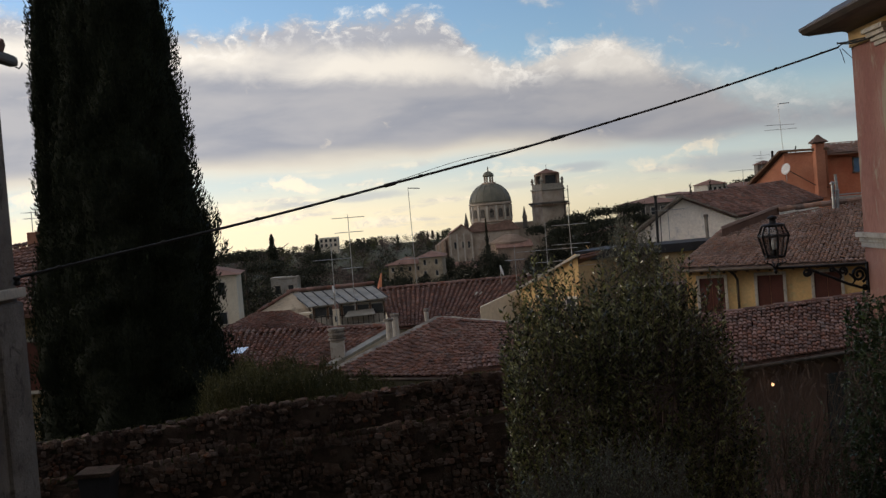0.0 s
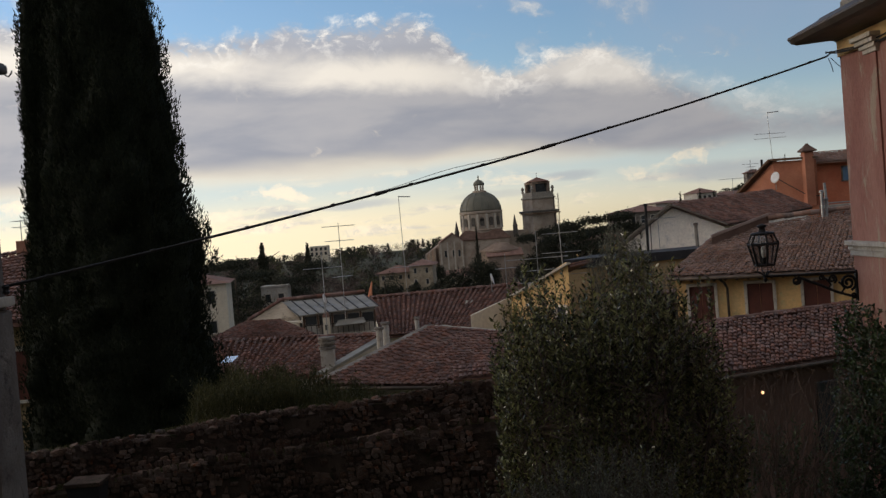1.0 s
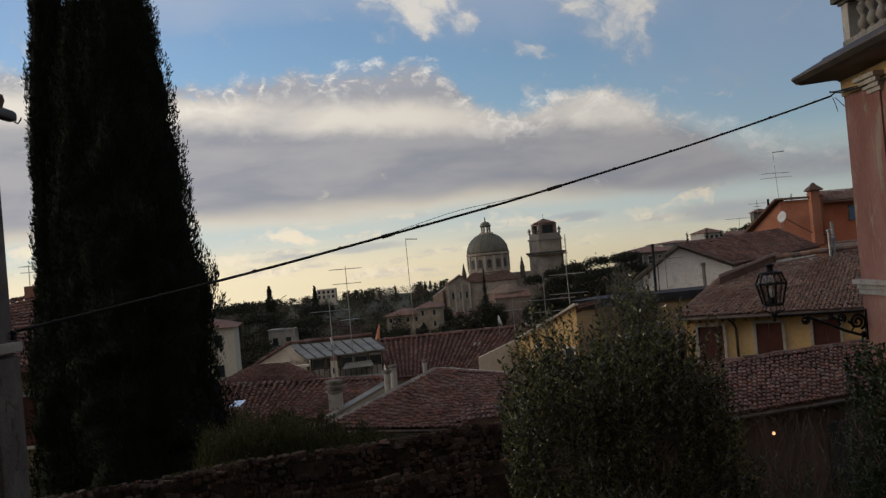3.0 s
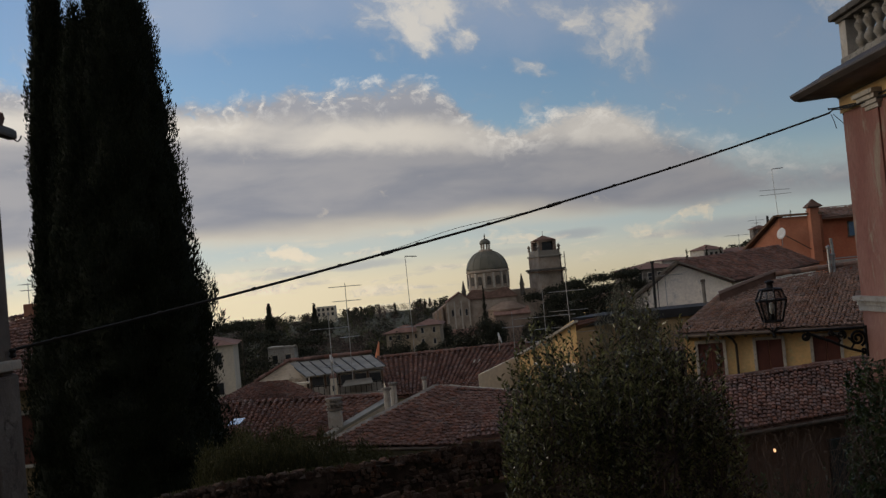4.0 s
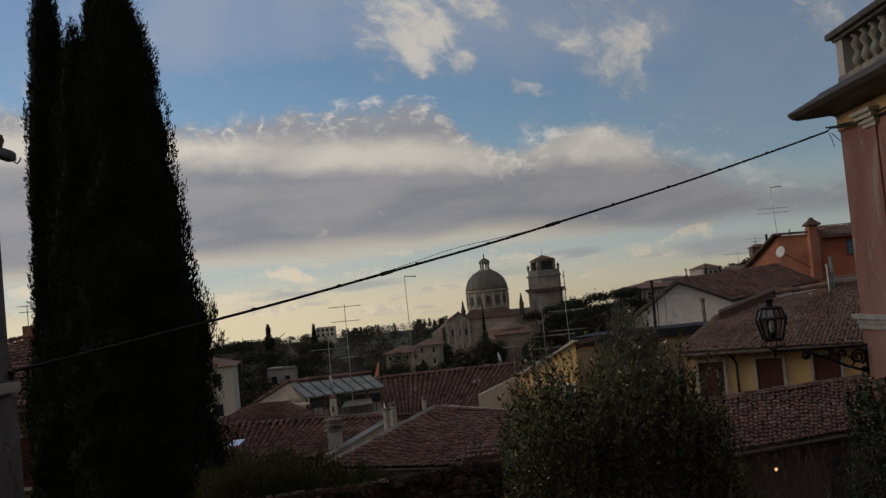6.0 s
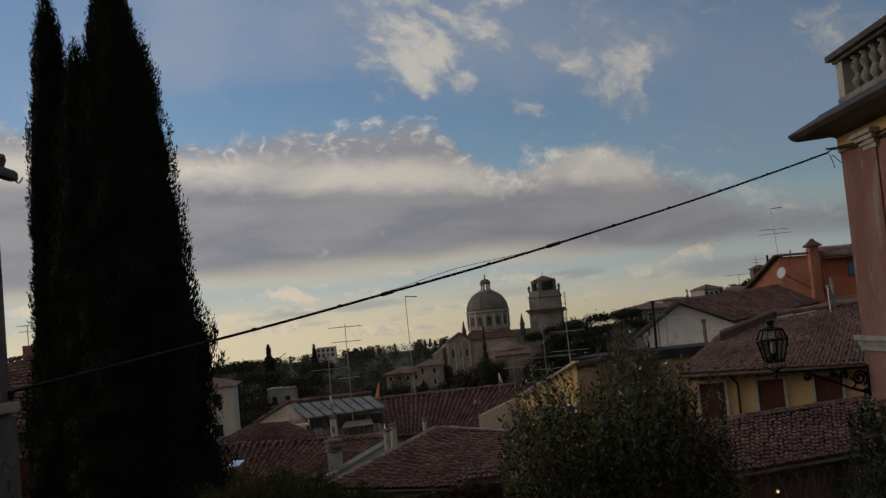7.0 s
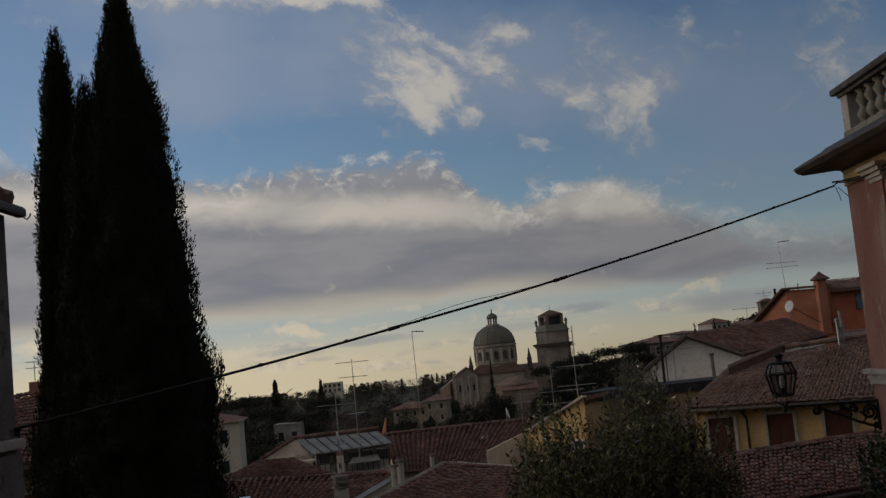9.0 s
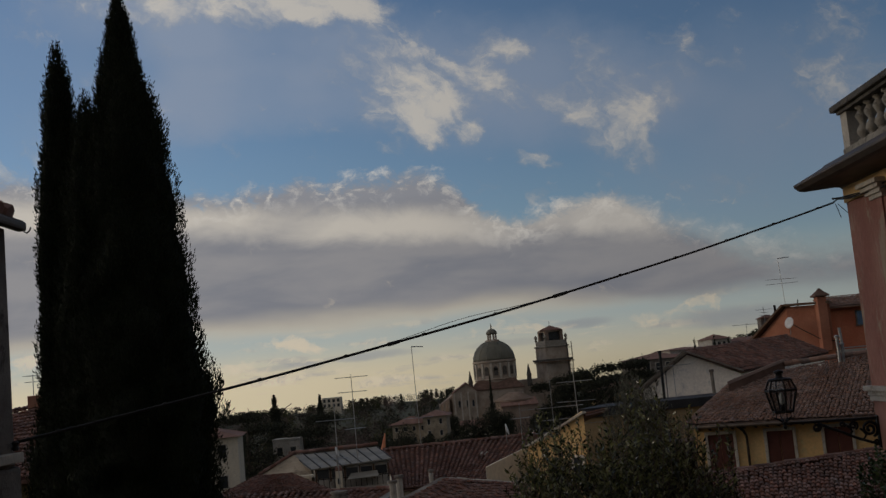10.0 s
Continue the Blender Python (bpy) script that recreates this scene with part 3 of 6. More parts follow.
def ridge_tiles(parent, a, b, mat, size=0.13, seed=3):
    """Half-round ridge tiles laid end to end."""
    gen = np.random.default_rng(seed)
    a, b = Vector(a), Vector(b)
    d = b - a
    n = max(2, round(d.length / 0.4))
    for i in range(n):
        p, q = a + d * (i / n), a + d * ((i + 1.06) / n)
        lift = Vector((0, 0, gen.uniform(-0.015, 0.02)))
        part("ridge_tile", rod(bmesh.new(), p + lift, q + lift, size * gen.uniform(0.92, 1.05), size * 0.85, 8), mat, parent)


def eave_gutter(parent, a, b, r=0.07):
    tube("gutter", [Vector(a), (Vector(a) + Vector(b)) / 2, Vector(b)], r, M_COPPER, parent, 3)


class Face:
    """A wall face: places on it by metres along (u), above a base (z) and out of it (w)."""

    def __init__(self, a, b):
        self.a, d = Vector((a[0], a[1], 0)), Vector((b[0] - a[0], b[1] - a[1], 0))
        self.len, self.u = d.length, d.normalized()
        self.n = Vector((self.u.y, -self.u.x, 0))

    def m(self, u, z, w=0.0):
        p = self.a + self.u * u + self.n * w
        return Matrix(((self.u.x, -self.n.x, 0, p.x), (self.u.y, -self.n.y, 0, p.y), (0, 0, 1, z), (0, 0, 0, 1)))


def shuttered_window(parent, face, u, z0, w, h, frame_mat, shutter_mat):
    """A window with a stone surround and two closed louvred shutters."""
    surround = bmesh.new()
    for du, dz, sw, sh in ((-w / 2 - 0.06, h / 2, 0.12, h + 0.24), (w / 2 + 0.06, h / 2, 0.12, h + 0.24), (0, h + 0.06, w, 0.12)):
        box(surround, face.m(u + du, z0 + dz, 0.03), sw, 0.10, sh, 0.008)
    win = part("window", surround, frame_mat, parent, "stone window surround")
    part("sill", box(bmesh.new(), face.m(u, z0 - 0.05, 0.07), w + 0.34, 0.2, 0.08, 0.01), frame_mat, win)
    for side in (-1, 1):
        bm = box(bmesh.new(), face.m(u + side * w / 4, z0 + h / 2, 0.015), w / 2 - 0.012, 0.05, h - 0.02, 0.004)
        part("shutter", bm, shutter_mat, win, "closed dark red-brown louvred shutter")


def plain_window(parent, face, u, z0, w, h, mat=None, fmat=None):
    bm = bmesh.new()
    for du, dz, sw, sh in ((-w / 2, h / 2, 0.1, h + 0.1), (w / 2, h / 2, 0.1, h + 0.1), (0, h, w, 0.1), (0, 0, w + 0.2, 0.1)):
        box(bm, face.m(u + du, z0 + dz, 0.04), sw, 0.12, sh)
    win = part("window", bm, fmat or M_STONE, parent)
    part("pane", box(bmesh.new(), face.m(u, z0 + h / 2, 0.01), w, 0.04, h), mat or M_WINDOW, win)


# ---- pink palazzo corner with balustrade ----
def build_pink_house():
    h = thing("pink_house", (9.5, 13.0, 23.0), "old pink plastered house with a stone balustrade on its roof", "house")
    part("wall", box_at(6.85, 13.0, 5.5, 18.0, 21.0, 32.24, 0.012), M_PINK, h, "peeling pink plaster wall")
    part("frieze", box_at(6.82, 13.0, 5.5, 18.03, 32.22, 32.54, 0.01), M_OCHRE, h, "ochre plaster frieze")
    band = bmesh.new()
    for x, z0, z1 in ((6.74, 29.07, 29.15), (6.79, 28.99, 29.08), (6.81, 28.90, 29.00)):
        box_at(x, 13.0, 5.5, 18.0 + 6.85 - x, z0, z1, 0.012, band)
    part("string_course", band, M_GREYPL, h, "pale stone band")
    eave = bmesh.new()
    prof = [(6.84, 32.46), (6.80, 32.50), (6.74, 32.515), (6.27, 32.515), (6.19, 32.545), (6.13, 32.615), (6.13, 32.65), (6.58, 32.88), (6.62, 32.92), (6.96, 33.05), (12.0, 33.05), (12.0, 32.46)]
    a = [eave.verts.new((x, 5.0, z)) for x, z in prof]
    b = [eave.verts.new((x, 18.05 + min(0.35, (6.85 - min(x, 6.85)) * 0.5), z)) for x, z in prof]
    for i in range(len(prof)):
        j = (i + 1) % len(prof)
        eave.faces.new((a[i], a[j], b[j], b[i]))
    eave.faces.new(a[::-1])
    eave.faces.new(b)
    bmesh.ops.recalc_face_normals(eave, faces=eave.faces[:])
    part("cornice", eave, M_COPPER, h, "dark moulded eave with a gutter lip")
    capital = bmesh.new()
    for i, (w, z) in enumerate(((0.06, 32.12), (0.10, 32.19), (0.15, 32.26), (0.20, 32.33))):
        box_at(6.85 - w, 6.87, 16.45 - w, 16.85 + w, z - 0.035, z + 0.036, 0.008, capital)
    part("capital", capital, M_STONE, h, "moulded pale stone capital")
    part("pilaster", box_at(6.822, 6.87, 16.48, 16.82, 21.0, 32.09), M_PINK, h)
    # balustrade along the roof's edge
    bal = thing("balustrade", (7.05, 12.0, 33.05), "weathered stone balustrade with turned balusters above the eave", "balustrade")
    part("plinth", box_at(6.92, 7.24, 5.5, 18.02, 33.04, 33.14, 0.015), M_OLDSTONE, bal)
    rail = box_at(6.90, 7.26, 5.5, 18.06, 33.74, 33.81, 0.012)
    box_at(6.82, 7.34, 5.5, 18.17, 33.80, 33.91, 0.03, rail)
    part("rail", rail, M_BLACKSTONE, bal, "dark weathered coping rail")
    for y in (17.87, 14.2, 10.5):
        part("post", box_at(6.94, 7.22, y - 0.14, y + 0.14, 33.13, 33.75, 0.01), M_STONE, bal)
    shape = [(0.10, 0), (0.10, 0.05), (0.055, 0.07), (0.08, 0.10), (0.115, 0.16), (0.105, 0.22), (0.06, 0.29), (0.055, 0.32), (0.10, 0.40), (0.112, 0.45), (0.07, 0.52), (0.055, 0.55), (0.10, 0.57), (0.10, 0.615)]
    turned = None
    for i in range(30):
        y = 17.42 - 0.37 * i
        if min(abs(y - c) for c in (17.87, 14.2, 10.5)) < 0.22:
            continue
        if turned is None:
            turned = part("baluster", lathe(bmesh.new(), shape, (7.08, 17.42, 33.13), 12), M_OLDSTONE, bal, smooth=True)
            base = turned
        else:
            ob = new("baluster", base.data)
            ob.parent = bal
            ob.matrix_basis = Matrix.Translation((0, y - 17.42, 0)) @ Matrix.Translation(-bal.location)
    # wires and a bracket under the eave
    wire = thing("wall_wiring", (6.85, 17.9, 32.2), "bundle of old black cables fixed under the eave", "cable")
    for k in range(3):
        pts = [(6.62 + 0.25 * t, 18.0 - 4.0 * t * t, 32.24 + 0.02 * k + 0.05 * math.sin(6 * t + k)) for t in np.linspace(0, 1, 14)]
        tube("wire", pts, 0.012, M_CABLE, wire, 3)
    tube("loose_end", [(6.66, 18, 32.22), (6.70, 18, 32.1), (6.72, 17.98, 31.98)], 0.006, M_CABLE, wire, 3)
    tube("loose_end", [(6.70, 18, 32.22), (6.78, 18, 32.13), (6.86, 18, 32.05)], 0.006, M_CABLE, wire, 3)
    part("bracket", box(bmesh.new(), pose(6.88, 17.97, 32.22), 0.07, 0.05, 0.07, 0.01), M_IRON, wire)


build_pink_house()


# ---- street lantern on a wrought-iron bracket ----
def build_lantern():
    cx, y = 5.325, 17.93
    lamp = thing("street_lantern", (6.85, y, 28.4), "black wrought-iron street lantern with clear panes on a scrolled wall bracket", "street lamp")
    ring = lambda r, z, n=6: [(cx + r * math.cos(2 * math.pi * (i + 0.5) / n), y + r * math.sin(2 * math.pi * (i + 0.5) / n), z) for i in range(n)]
    lo, mid, cap = ring(0.160, 28.86), ring(0.252, 29.21), ring(0.182, 29.38)
    for name, a, b, r0 in (("cage", lo, mid, 0.018), ("hood", mid, cap, 0.015)):
        bars = bmesh.new()
        for p, q in zip(a, b):
            rod(bars, p, q, r0, n=6)
        for i in range(6):
            rod(bars, a[i], a[(i + 1) % 6], r0 * 1.25, n=6)
            if name == "hood":
                rod(bars, b[i], b[(i + 1) % 6], r0 * 1.25, n=6)
        cage = part(name, bars, M_IRON, lamp)
        for i in range(6):
            j = (i + 1) % 6
            bm = bmesh.new()
            bm.faces.new([bm.verts.new(p) for p in (a[i], a[j], b[j], b[i])])
            part("pane", bm, M_PANE, cage, "clear glass pane").visible_shadow = False
    lid = lathe(bmesh.new(), [(0.19, 0), (0.20, 0.012), (0.17, 0.03), (0.06, 0.045), (0.05, 0.11), (0.075, 0.12), (0.08, 0.15), (0.03, 0.165), (0.01, 0.175)], (cx, y, 29.375), 12)
    part("vent_cap", lid, M_IRON, lamp, smooth=True)
    for p in mid:
        part("knob", lathe(bmesh.new(), [(0.008, 0), (0.018, 0.012), (0.008, 0.03)], (p[0], p[1], p[2] + 0.01), 6), M_IRON, lamp)
    base = bmesh.new()
    lathe(base, [(0.16, 0), (0.165, 0.012), (0.06, 0.02)], (cx, y, 28.845), 6)
    lathe(base, [(0.05, 0), (0.045, 0.06), (0.03, 0.12)], (cx, y, 28.86), 10)
    part("floor_plate", base, M_IRON, lamp)
    for i in range(6):
        p = lo[i]
        leg = [(p[0], p[1], 28.83), ((p[0] * 1.15 - 0.15 * cx), p[1] * 1.15 - 0.15 * y, 28.77), ((p[0] * 0.55 + 0.45 * cx), p[1] * 0.55 + 0.45 * y, 28.735), (cx, y, 28.66)]
        tube("leg", leg, 0.010, M_IRON, lamp, 3)
    part("finial", lathe(bmesh.new(), [(0.012, 0), (0.028, 0.02), (0.035, 0.05), (0.018, 0.08), (0.03, 0.11)], (cx, y, 28.57), 8), M_IRON, lamp)
    bulb = lathe(bmesh.new(), [(0.02, 0), (0.022, 0.05), (0.040, 0.07), (0.043, 0.15), (0.03, 0.22), (0.012, 0.235)], (cx, y, 28.94), 10)
    part("bulb", bulb, M_BULB, lamp, "unlit pale bulb", smooth=True)
    arm = bmesh.new()
    rod(arm, (cx - 0.03, y, 28.665), (6.86, y, 28.625), 0.019)
    box(arm, pose(6.838, y, 28.40), 0.03, 0.09, 0.52, 0.005)
    part("arm", arm, M_IRON, lamp)

    def scroll(cx0, cz0, r, turns, start, sign):
        return [(cx0 + r * (1 - t * 0.82) * math.cos(start + sign * turns * 2 * math.pi * t), y, cz0 + r * (1 - t * 0.82) * math.sin(start + sign * turns * 2 * math.pi * t)) for t in np.linspace(0, 1, 26)]

    tube("scroll", scroll(6.70, 28.455, 0.14, 1.9, -1.2, 1), 0.026, M_IRON, lamp, 3)
    tube("scroll", scroll(6.44, 28.535, 0.075, 1.6, -1.2, 1), 0.019, M_IRON, lamp, 3)
    tube("scroll", scroll(6.26, 28.565, 0.05, 1.5, -1.0, 1), 0.017, M_IRON, lamp, 3)
    tube("scroll", scroll(5.84, 28.555, 0.075, 1.6, 1.2, -1), 0.022, M_IRON, lamp, 3)
    tube("scroll", scroll(6.79, 28.24, 0.06, 1.3, 0.4, -1), 0.018, M_IRON, lamp, 3)
    tube("brace", [(6.84, y, 28.215), (6.72, y, 28.235), (6.5, y, 28.315), (6.25, y, 28.44), (6.04, y, 28.53), (5.9, y, 28.60)], 0.024, M_IRON, lamp, 3)
    for x0, z0 in ((6.58, 28.36), (6.36, 28.44)):
        tube("leaf_curl", [(x0, y, z0 - 0.06), (x0 + 0.05, y, z0), (x0 + 0.02, y, z0 + 0.06), (x0 - 0.04, y, z0 + 0.12)], 0.018, M_IRON, lamp, 3)


build_lantern()


# ---- grey house beside the lane ----
def build_left_house():
    h = thing("grey_house", (-6.5, 8.0, 24.5), "old house with cracked grey plaster and a dark gutter", "house")
    part("wall", box_at(-10.0, -4.52, 4.0, 11.0, 22.5, 31.9, 0.02), M_DIRTY, h, "cracked grey plaster wall")
    roof = slab(bmesh.new(), ((-4.36, 3.6, 31.98), (-4.36, 11.10, 31.98), (-7.2, 11.10, 33.1), (-7.2, 3.6, 33.1)), 0.10)
    part("roof", roof, M_UNDER, h)
    bm = bmesh.new()
    for i in range(28):
        rod(bm, (-4.46, 11.0 - 0.26 * i, 32.05), (-7.2, 11.0 - 0.26 * i, 33.16), 0.10, 0.09, 6)
    part("tile_field", bm, M_TILE, h, "rows of curved clay roof tiles")
    part("gutter", box_at(-4.42, -4.31, 3.8, 11.06, 31.86, 31.96, 0.03), M_COPPER, h, "dark copper gutter")
    tube("gutter_hook", [(-4.34, 11.04, 31.86), (-4.31, 11.05, 31.84), (-4.28, 11.05, 31.87), (-4.27, 11.05, 31.90)], 0.008, M_IRON, h, 3)
    part("ledge", box_at(-4.62, -4.42, 9.8, 10.99, 29.50, 29.60, 0.015), M_STONE, h, "worn stone ledge")
    part("buttress", box_at(-4.72, -4.475, 10.4, 11.04, 23.0, 29.46, 0.04), M_DIRTY, h)


build_left_house()


# ---- overhead cable ----
def build_cable():
    c = thing("overhead_cable", (6.62, 18.0, 32.24), "black overhead power cable slung between two houses", "cable")
    a, b = Vector((-4.50, 10.9, 29.70)), Vector((6.64, 18.0, 32.25))
    line = [a.lerp(b, t) + Vector((0, 0, -0.16 * 4 * t * (1 - t) + 0.012 * math.sin(23 * t) * t * (1 - t))) for t in np.linspace(0, 1, 60)]
    tube("cable", line, 0.0155, M_CABLE, c, 4)
    tube("carrier_wire", [p + Vector((0, 0.0, 0.006 + 0.06 * math.exp(-((i / 59 - 0.42) / 0.06) ** 2))) for i, p in enumerate(line)], 0.004, M_ALU, c, 3)
    for t in np.linspace(0.04, 0.97, 12):
        i = min(58, int(t * 59))
        d = (line[i + 1] - line[i]).normalized()
        p = line[i] + Vector((0, 0, 0.008))
        part("clip", rod(bmesh.new(), p - d * 0.02, p + d * 0.02, 0.0175, n=8), M_CABLE, c)
    for t, w in ((0.55, 0.12), (0.35, 0.08)):
        i = int(t * 59)
        d = (line[i + 1] - line[i]).normalized()
        part("splice", rod(bmesh.new(), line[i] - d * w, line[i] + d * w, 0.026, 0.022, 8), M_CABLE, c)
    part("insulator", lathe(bmesh.new(), [(0.02, 0), (0.04, 0.02), (0.025, 0.05), (0.04, 0.08), (0.02, 0.1)], (-4.47, 10.9, 29.62), 8), M_IRON, c)


build_cable()


# ---- roofs of the old town ----
def build_lower_house():
    h = thing("brown_roofed_house", (11, 37, 19), "low house with a broad weathered clay-tile roof", "house")
    el, er, tl, tr = (5.35, 31.0, 24.76), (14.55, 34.5, 24.85), (6.18, 35.0, 25.90), (16.36, 38.5, 26.03)
    part("wall", prism(bmesh.new(), [(5.9, 31.9, 24.7), (14.4, 35.1, 24.75), (16.0, 38.4, 25.6), (6.3, 34.9, 25.5)], 17.5), M_BROWNPL, h, "brownish plaster wall, darkened for the shade under the eave")
    tiled_slope(h, el, er, tl, tr, M_TILE, M_TILE_OBJ, singles=300, seed=11)
    ridge_tiles(h, tl, tr, M_TILE_OBJ)
    eave_gutter(h, (5.3, 30.9, 24.66), (14.6, 34.4, 24.75))
    for i in range(16):
        u = (i + 0.5) / 16
        p = Vector(el).lerp(Vector(er), u) + Vector((0, 0, -0.22))
        part("rafter", box(bmesh.new(), pose(p.x + 0.1, p.y + 0.35, p.z, 15, 0, 21), 0.09, 0.9, 0.12), M_UNDER, h)
    f = Face((5.9, 31.9), (14.4, 35.1))
    part("doorway", box(bmesh.new(), f.m(6.6, 22.9, 0.02), 1.4, 0.12, 2.2, 0.02), M_WINDOW, h)
    # small wall lamp, lit
    lamp = thing("wall_lamp", (9.45, 33.1, 24.0), "small lit wall lamp glowing orange under the eave", "lamp")
    part("bulb", lathe(bmesh.new(), [(0.015, 0), (0.04, 0.03), (0.045, 0.07), (0.02, 0.10)], (9.42, 32.85, 23.95), 10), M_LIT, lamp, "glowing orange bulb", smooth=True)
    arm = rod(bmesh.new(), (9.42, 32.85, 24.05), (9.47, 33.25, 24.13), 0.015)
    part("arm", arm, M_IRON, lamp)


def build_yellow_house():
    h = thing("yellow_house", (14, 46, 18), "yellow plastered house with red-brown shutters and a clay-tile roof", "house")
    el, er, tl, tr = (9.04, 44.0, 27.02), (17.49, 41.0, 26.87), (12.57, 49.0, 28.50), (21.10, 49.0, 29.29)
    a, b = (9.5, 44.5), (18.0, 41.5)
    part("wall", prism(bmesh.new(), [(*a, 26.95), (*b, 26.85), (21.5, 48.9, 28.9), (12.7, 48.9, 28.2)], 16.5), M_YELLOW, h, "yellow plaster wall")
    tiled_slope(h, el, er, tl, tr, M_TILE_GREY, M_TILE_GREY_OBJ, singles=300, seed=12, course=0.28)
    ridge_tiles(h, (14.85, 49.0, 29.02), tr, M_TILE_GREY_OBJ)
    ridge_tiles(h, el, tl, M_TILE_GREY_OBJ, 0.10)
    eave_gutter(h, (9.0, 43.9, 26.92), (17.5, 40.9, 26.77))
    f = Face(a, b)
    for i in range(20):
        part("rafter", box(bmesh.new(), f.m(0.2 + i * 0.45, 26.80, 0.25) @ pose(0, 0, 0, -12, 0, 0), 0.09, 0.75, 0.12), M_UNDER, h)
    for u in (1.02, 3.32, 5.5, 7.9):
        shuttered_window(h, f, u, 25.02, 1.0, 1.5, M_STONE, M_SHUTTER)
    tube("downpipe", [f.m(1.75, 26.85, 0.45).translation, f.m(1.95, 26.62, 0.12).translation, f.m(2.05, 26.4, 0.08).translation, f.m(2.05, 23.0, 0.08).translation], 0.055, M_COPPER, h, 4)
    part("vent_box", box(bmesh.new(), f.m(4.45, 25.1, 0.10), 0.6, 0.2, 0.22, 0.01), M_COPPER, h)
    part("side_room", box_at(8.9, 9.9, 44.6, 46.0, 17, 26.35), M_BROWNPL, h)
    part("side_window", box_at(9.15, 9.55, 44.52, 44.6, 25.95, 26.3), M_WINDOW, h)
    # raised gable edge behind the slope
    g = slab(bmesh.new(), ((11.7, 47.0, 28.50), (11.9, 47.7, 28.50), (15.1, 49.7, 29.24), (14.9, 49.0, 29.24)), 0.12)
    part("verge", g, M_TILE_GREY_OBJ, h)
    part("gable_wall", prism(bmesh.new(), [(11.75, 47.05, 28.38), (14.9, 49.05, 29.12), (15.0, 49.5, 29.12), (11.85, 47.5, 28.38)], 26.9), M_BROWNPL, h)
    flue = thing("flue_pipe", (17.3, 48.6, 29.0), "pale metal flue pipes on a tiled roof", "chimney")
    for x, z in ((17.2, 29.95), (17.38, 29.6)):
        bm = rod(bmesh.new(), (x, 48.5, 28.5), (x, 48.5, z), 0.07, n=10)
        lathe(bm, [(0.07, 0), (0.11, 0.02), (0.11, 0.1), (0.02, 0.14)], (x, 48.5, z), 10)
        part("pipe", bm, M_ALU, flue)


def build_white_house():
    h = thing("white_gabled_house", (18, 75, 16), "house with a white plastered gable and clay-tile roof", "house")
    apex, back = (14.98, 70.0, 29.97), (24.71, 80.0, 30.41)
    er, erb = (18.38, 69.0, 28.40), (27.30, 79.0, 28.94)
    part("wall", prism(bmesh.new(), [(11.7, 71.2, 27.55), (14.98, 70.25, 29.8), (18.2, 69.35, 28.25), (27.0, 79.2, 28.7), (21, 81.5, 28.0)], 14), M_WHITE, h, "white plaster gable wall")
    tiled_slope(h, er, erb, apex, back, M_TILE, M_TILE_OBJ, seed=13)
    ridge_tiles(h, apex, back, M_TILE_OBJ)
    ol, olb = (11.5, 71.1, 27.45), (21.2, 81.0, 28.0)
    part("roof_deck", slab(bmesh.new(), (ol, apex, back, olb), 0.16), M_DIRTY, h)
    v = bmesh.new()
    for p, q in ((apex, er), (apex, ol)):
        p, q = Vector(p) + Vector((-0.12, -0.2, 0.02)), Vector(q) + Vector((-0.12, -0.2, 0.02))
        d = q - p
        box(v, Matrix.Translation((p + q) / 2) @ d.to_track_quat("X", "Z").to_matrix().to_4x4(), d.length, 0.3, 0.09)
    part("verge", v, M_DIRTY, h)
    part("flue", rod(bmesh.new(), (15.72, 66.6, 27.0), (15.70, 66.6, 28.55), 0.11, n=8), M_DIRTY, h)
    part("flue_cap", rod(bmesh.new(), (15.70, 66.6, 28.55), (15.70, 66.6, 28.72), 0.15, n=8), M_DIRTY, h)
    flat = thing("flat_roofed_annex", (14.5, 66.5, 17), "low ochre annex with a dark flat sheet roof", "house")
    part("wall", prism(bmesh.new(), [(6.9, 62.0, 26.65), (15.5, 62.0, 26.85), (17.5, 68.2, 26.85), (9.5, 68.2, 26.65)], 14), M_TAN, flat)
    part("roof", slab(bmesh.new(), ((6.7, 61.8, 27.25), (15.6, 61.8, 27.32), (17.8, 68.6, 27.22), (9.3, 68.6, 27.15)), 0.5), M_DARK, flat, "dark sheet roof edge")
    for x in (12.53, 12.75):
        p = thing("chimney_pole", (x, 66, 27.2), "thin dark metal flue pole", "pole")
        part("pole", rod(bmesh.new(), (x, 66, 27.1), (x + 0.03, 66, 30.0 if x < 12.6 else 28.9), 0.085 if x < 12.6 else 0.025, n=8), M_IRON, p)
        if x < 12.6:
            part("cap", rod(bmesh.new(), (x + 0.03, 66, 30.0), (x + 0.03, 66, 30.14), 0.12, n=8), M_IRON, p)


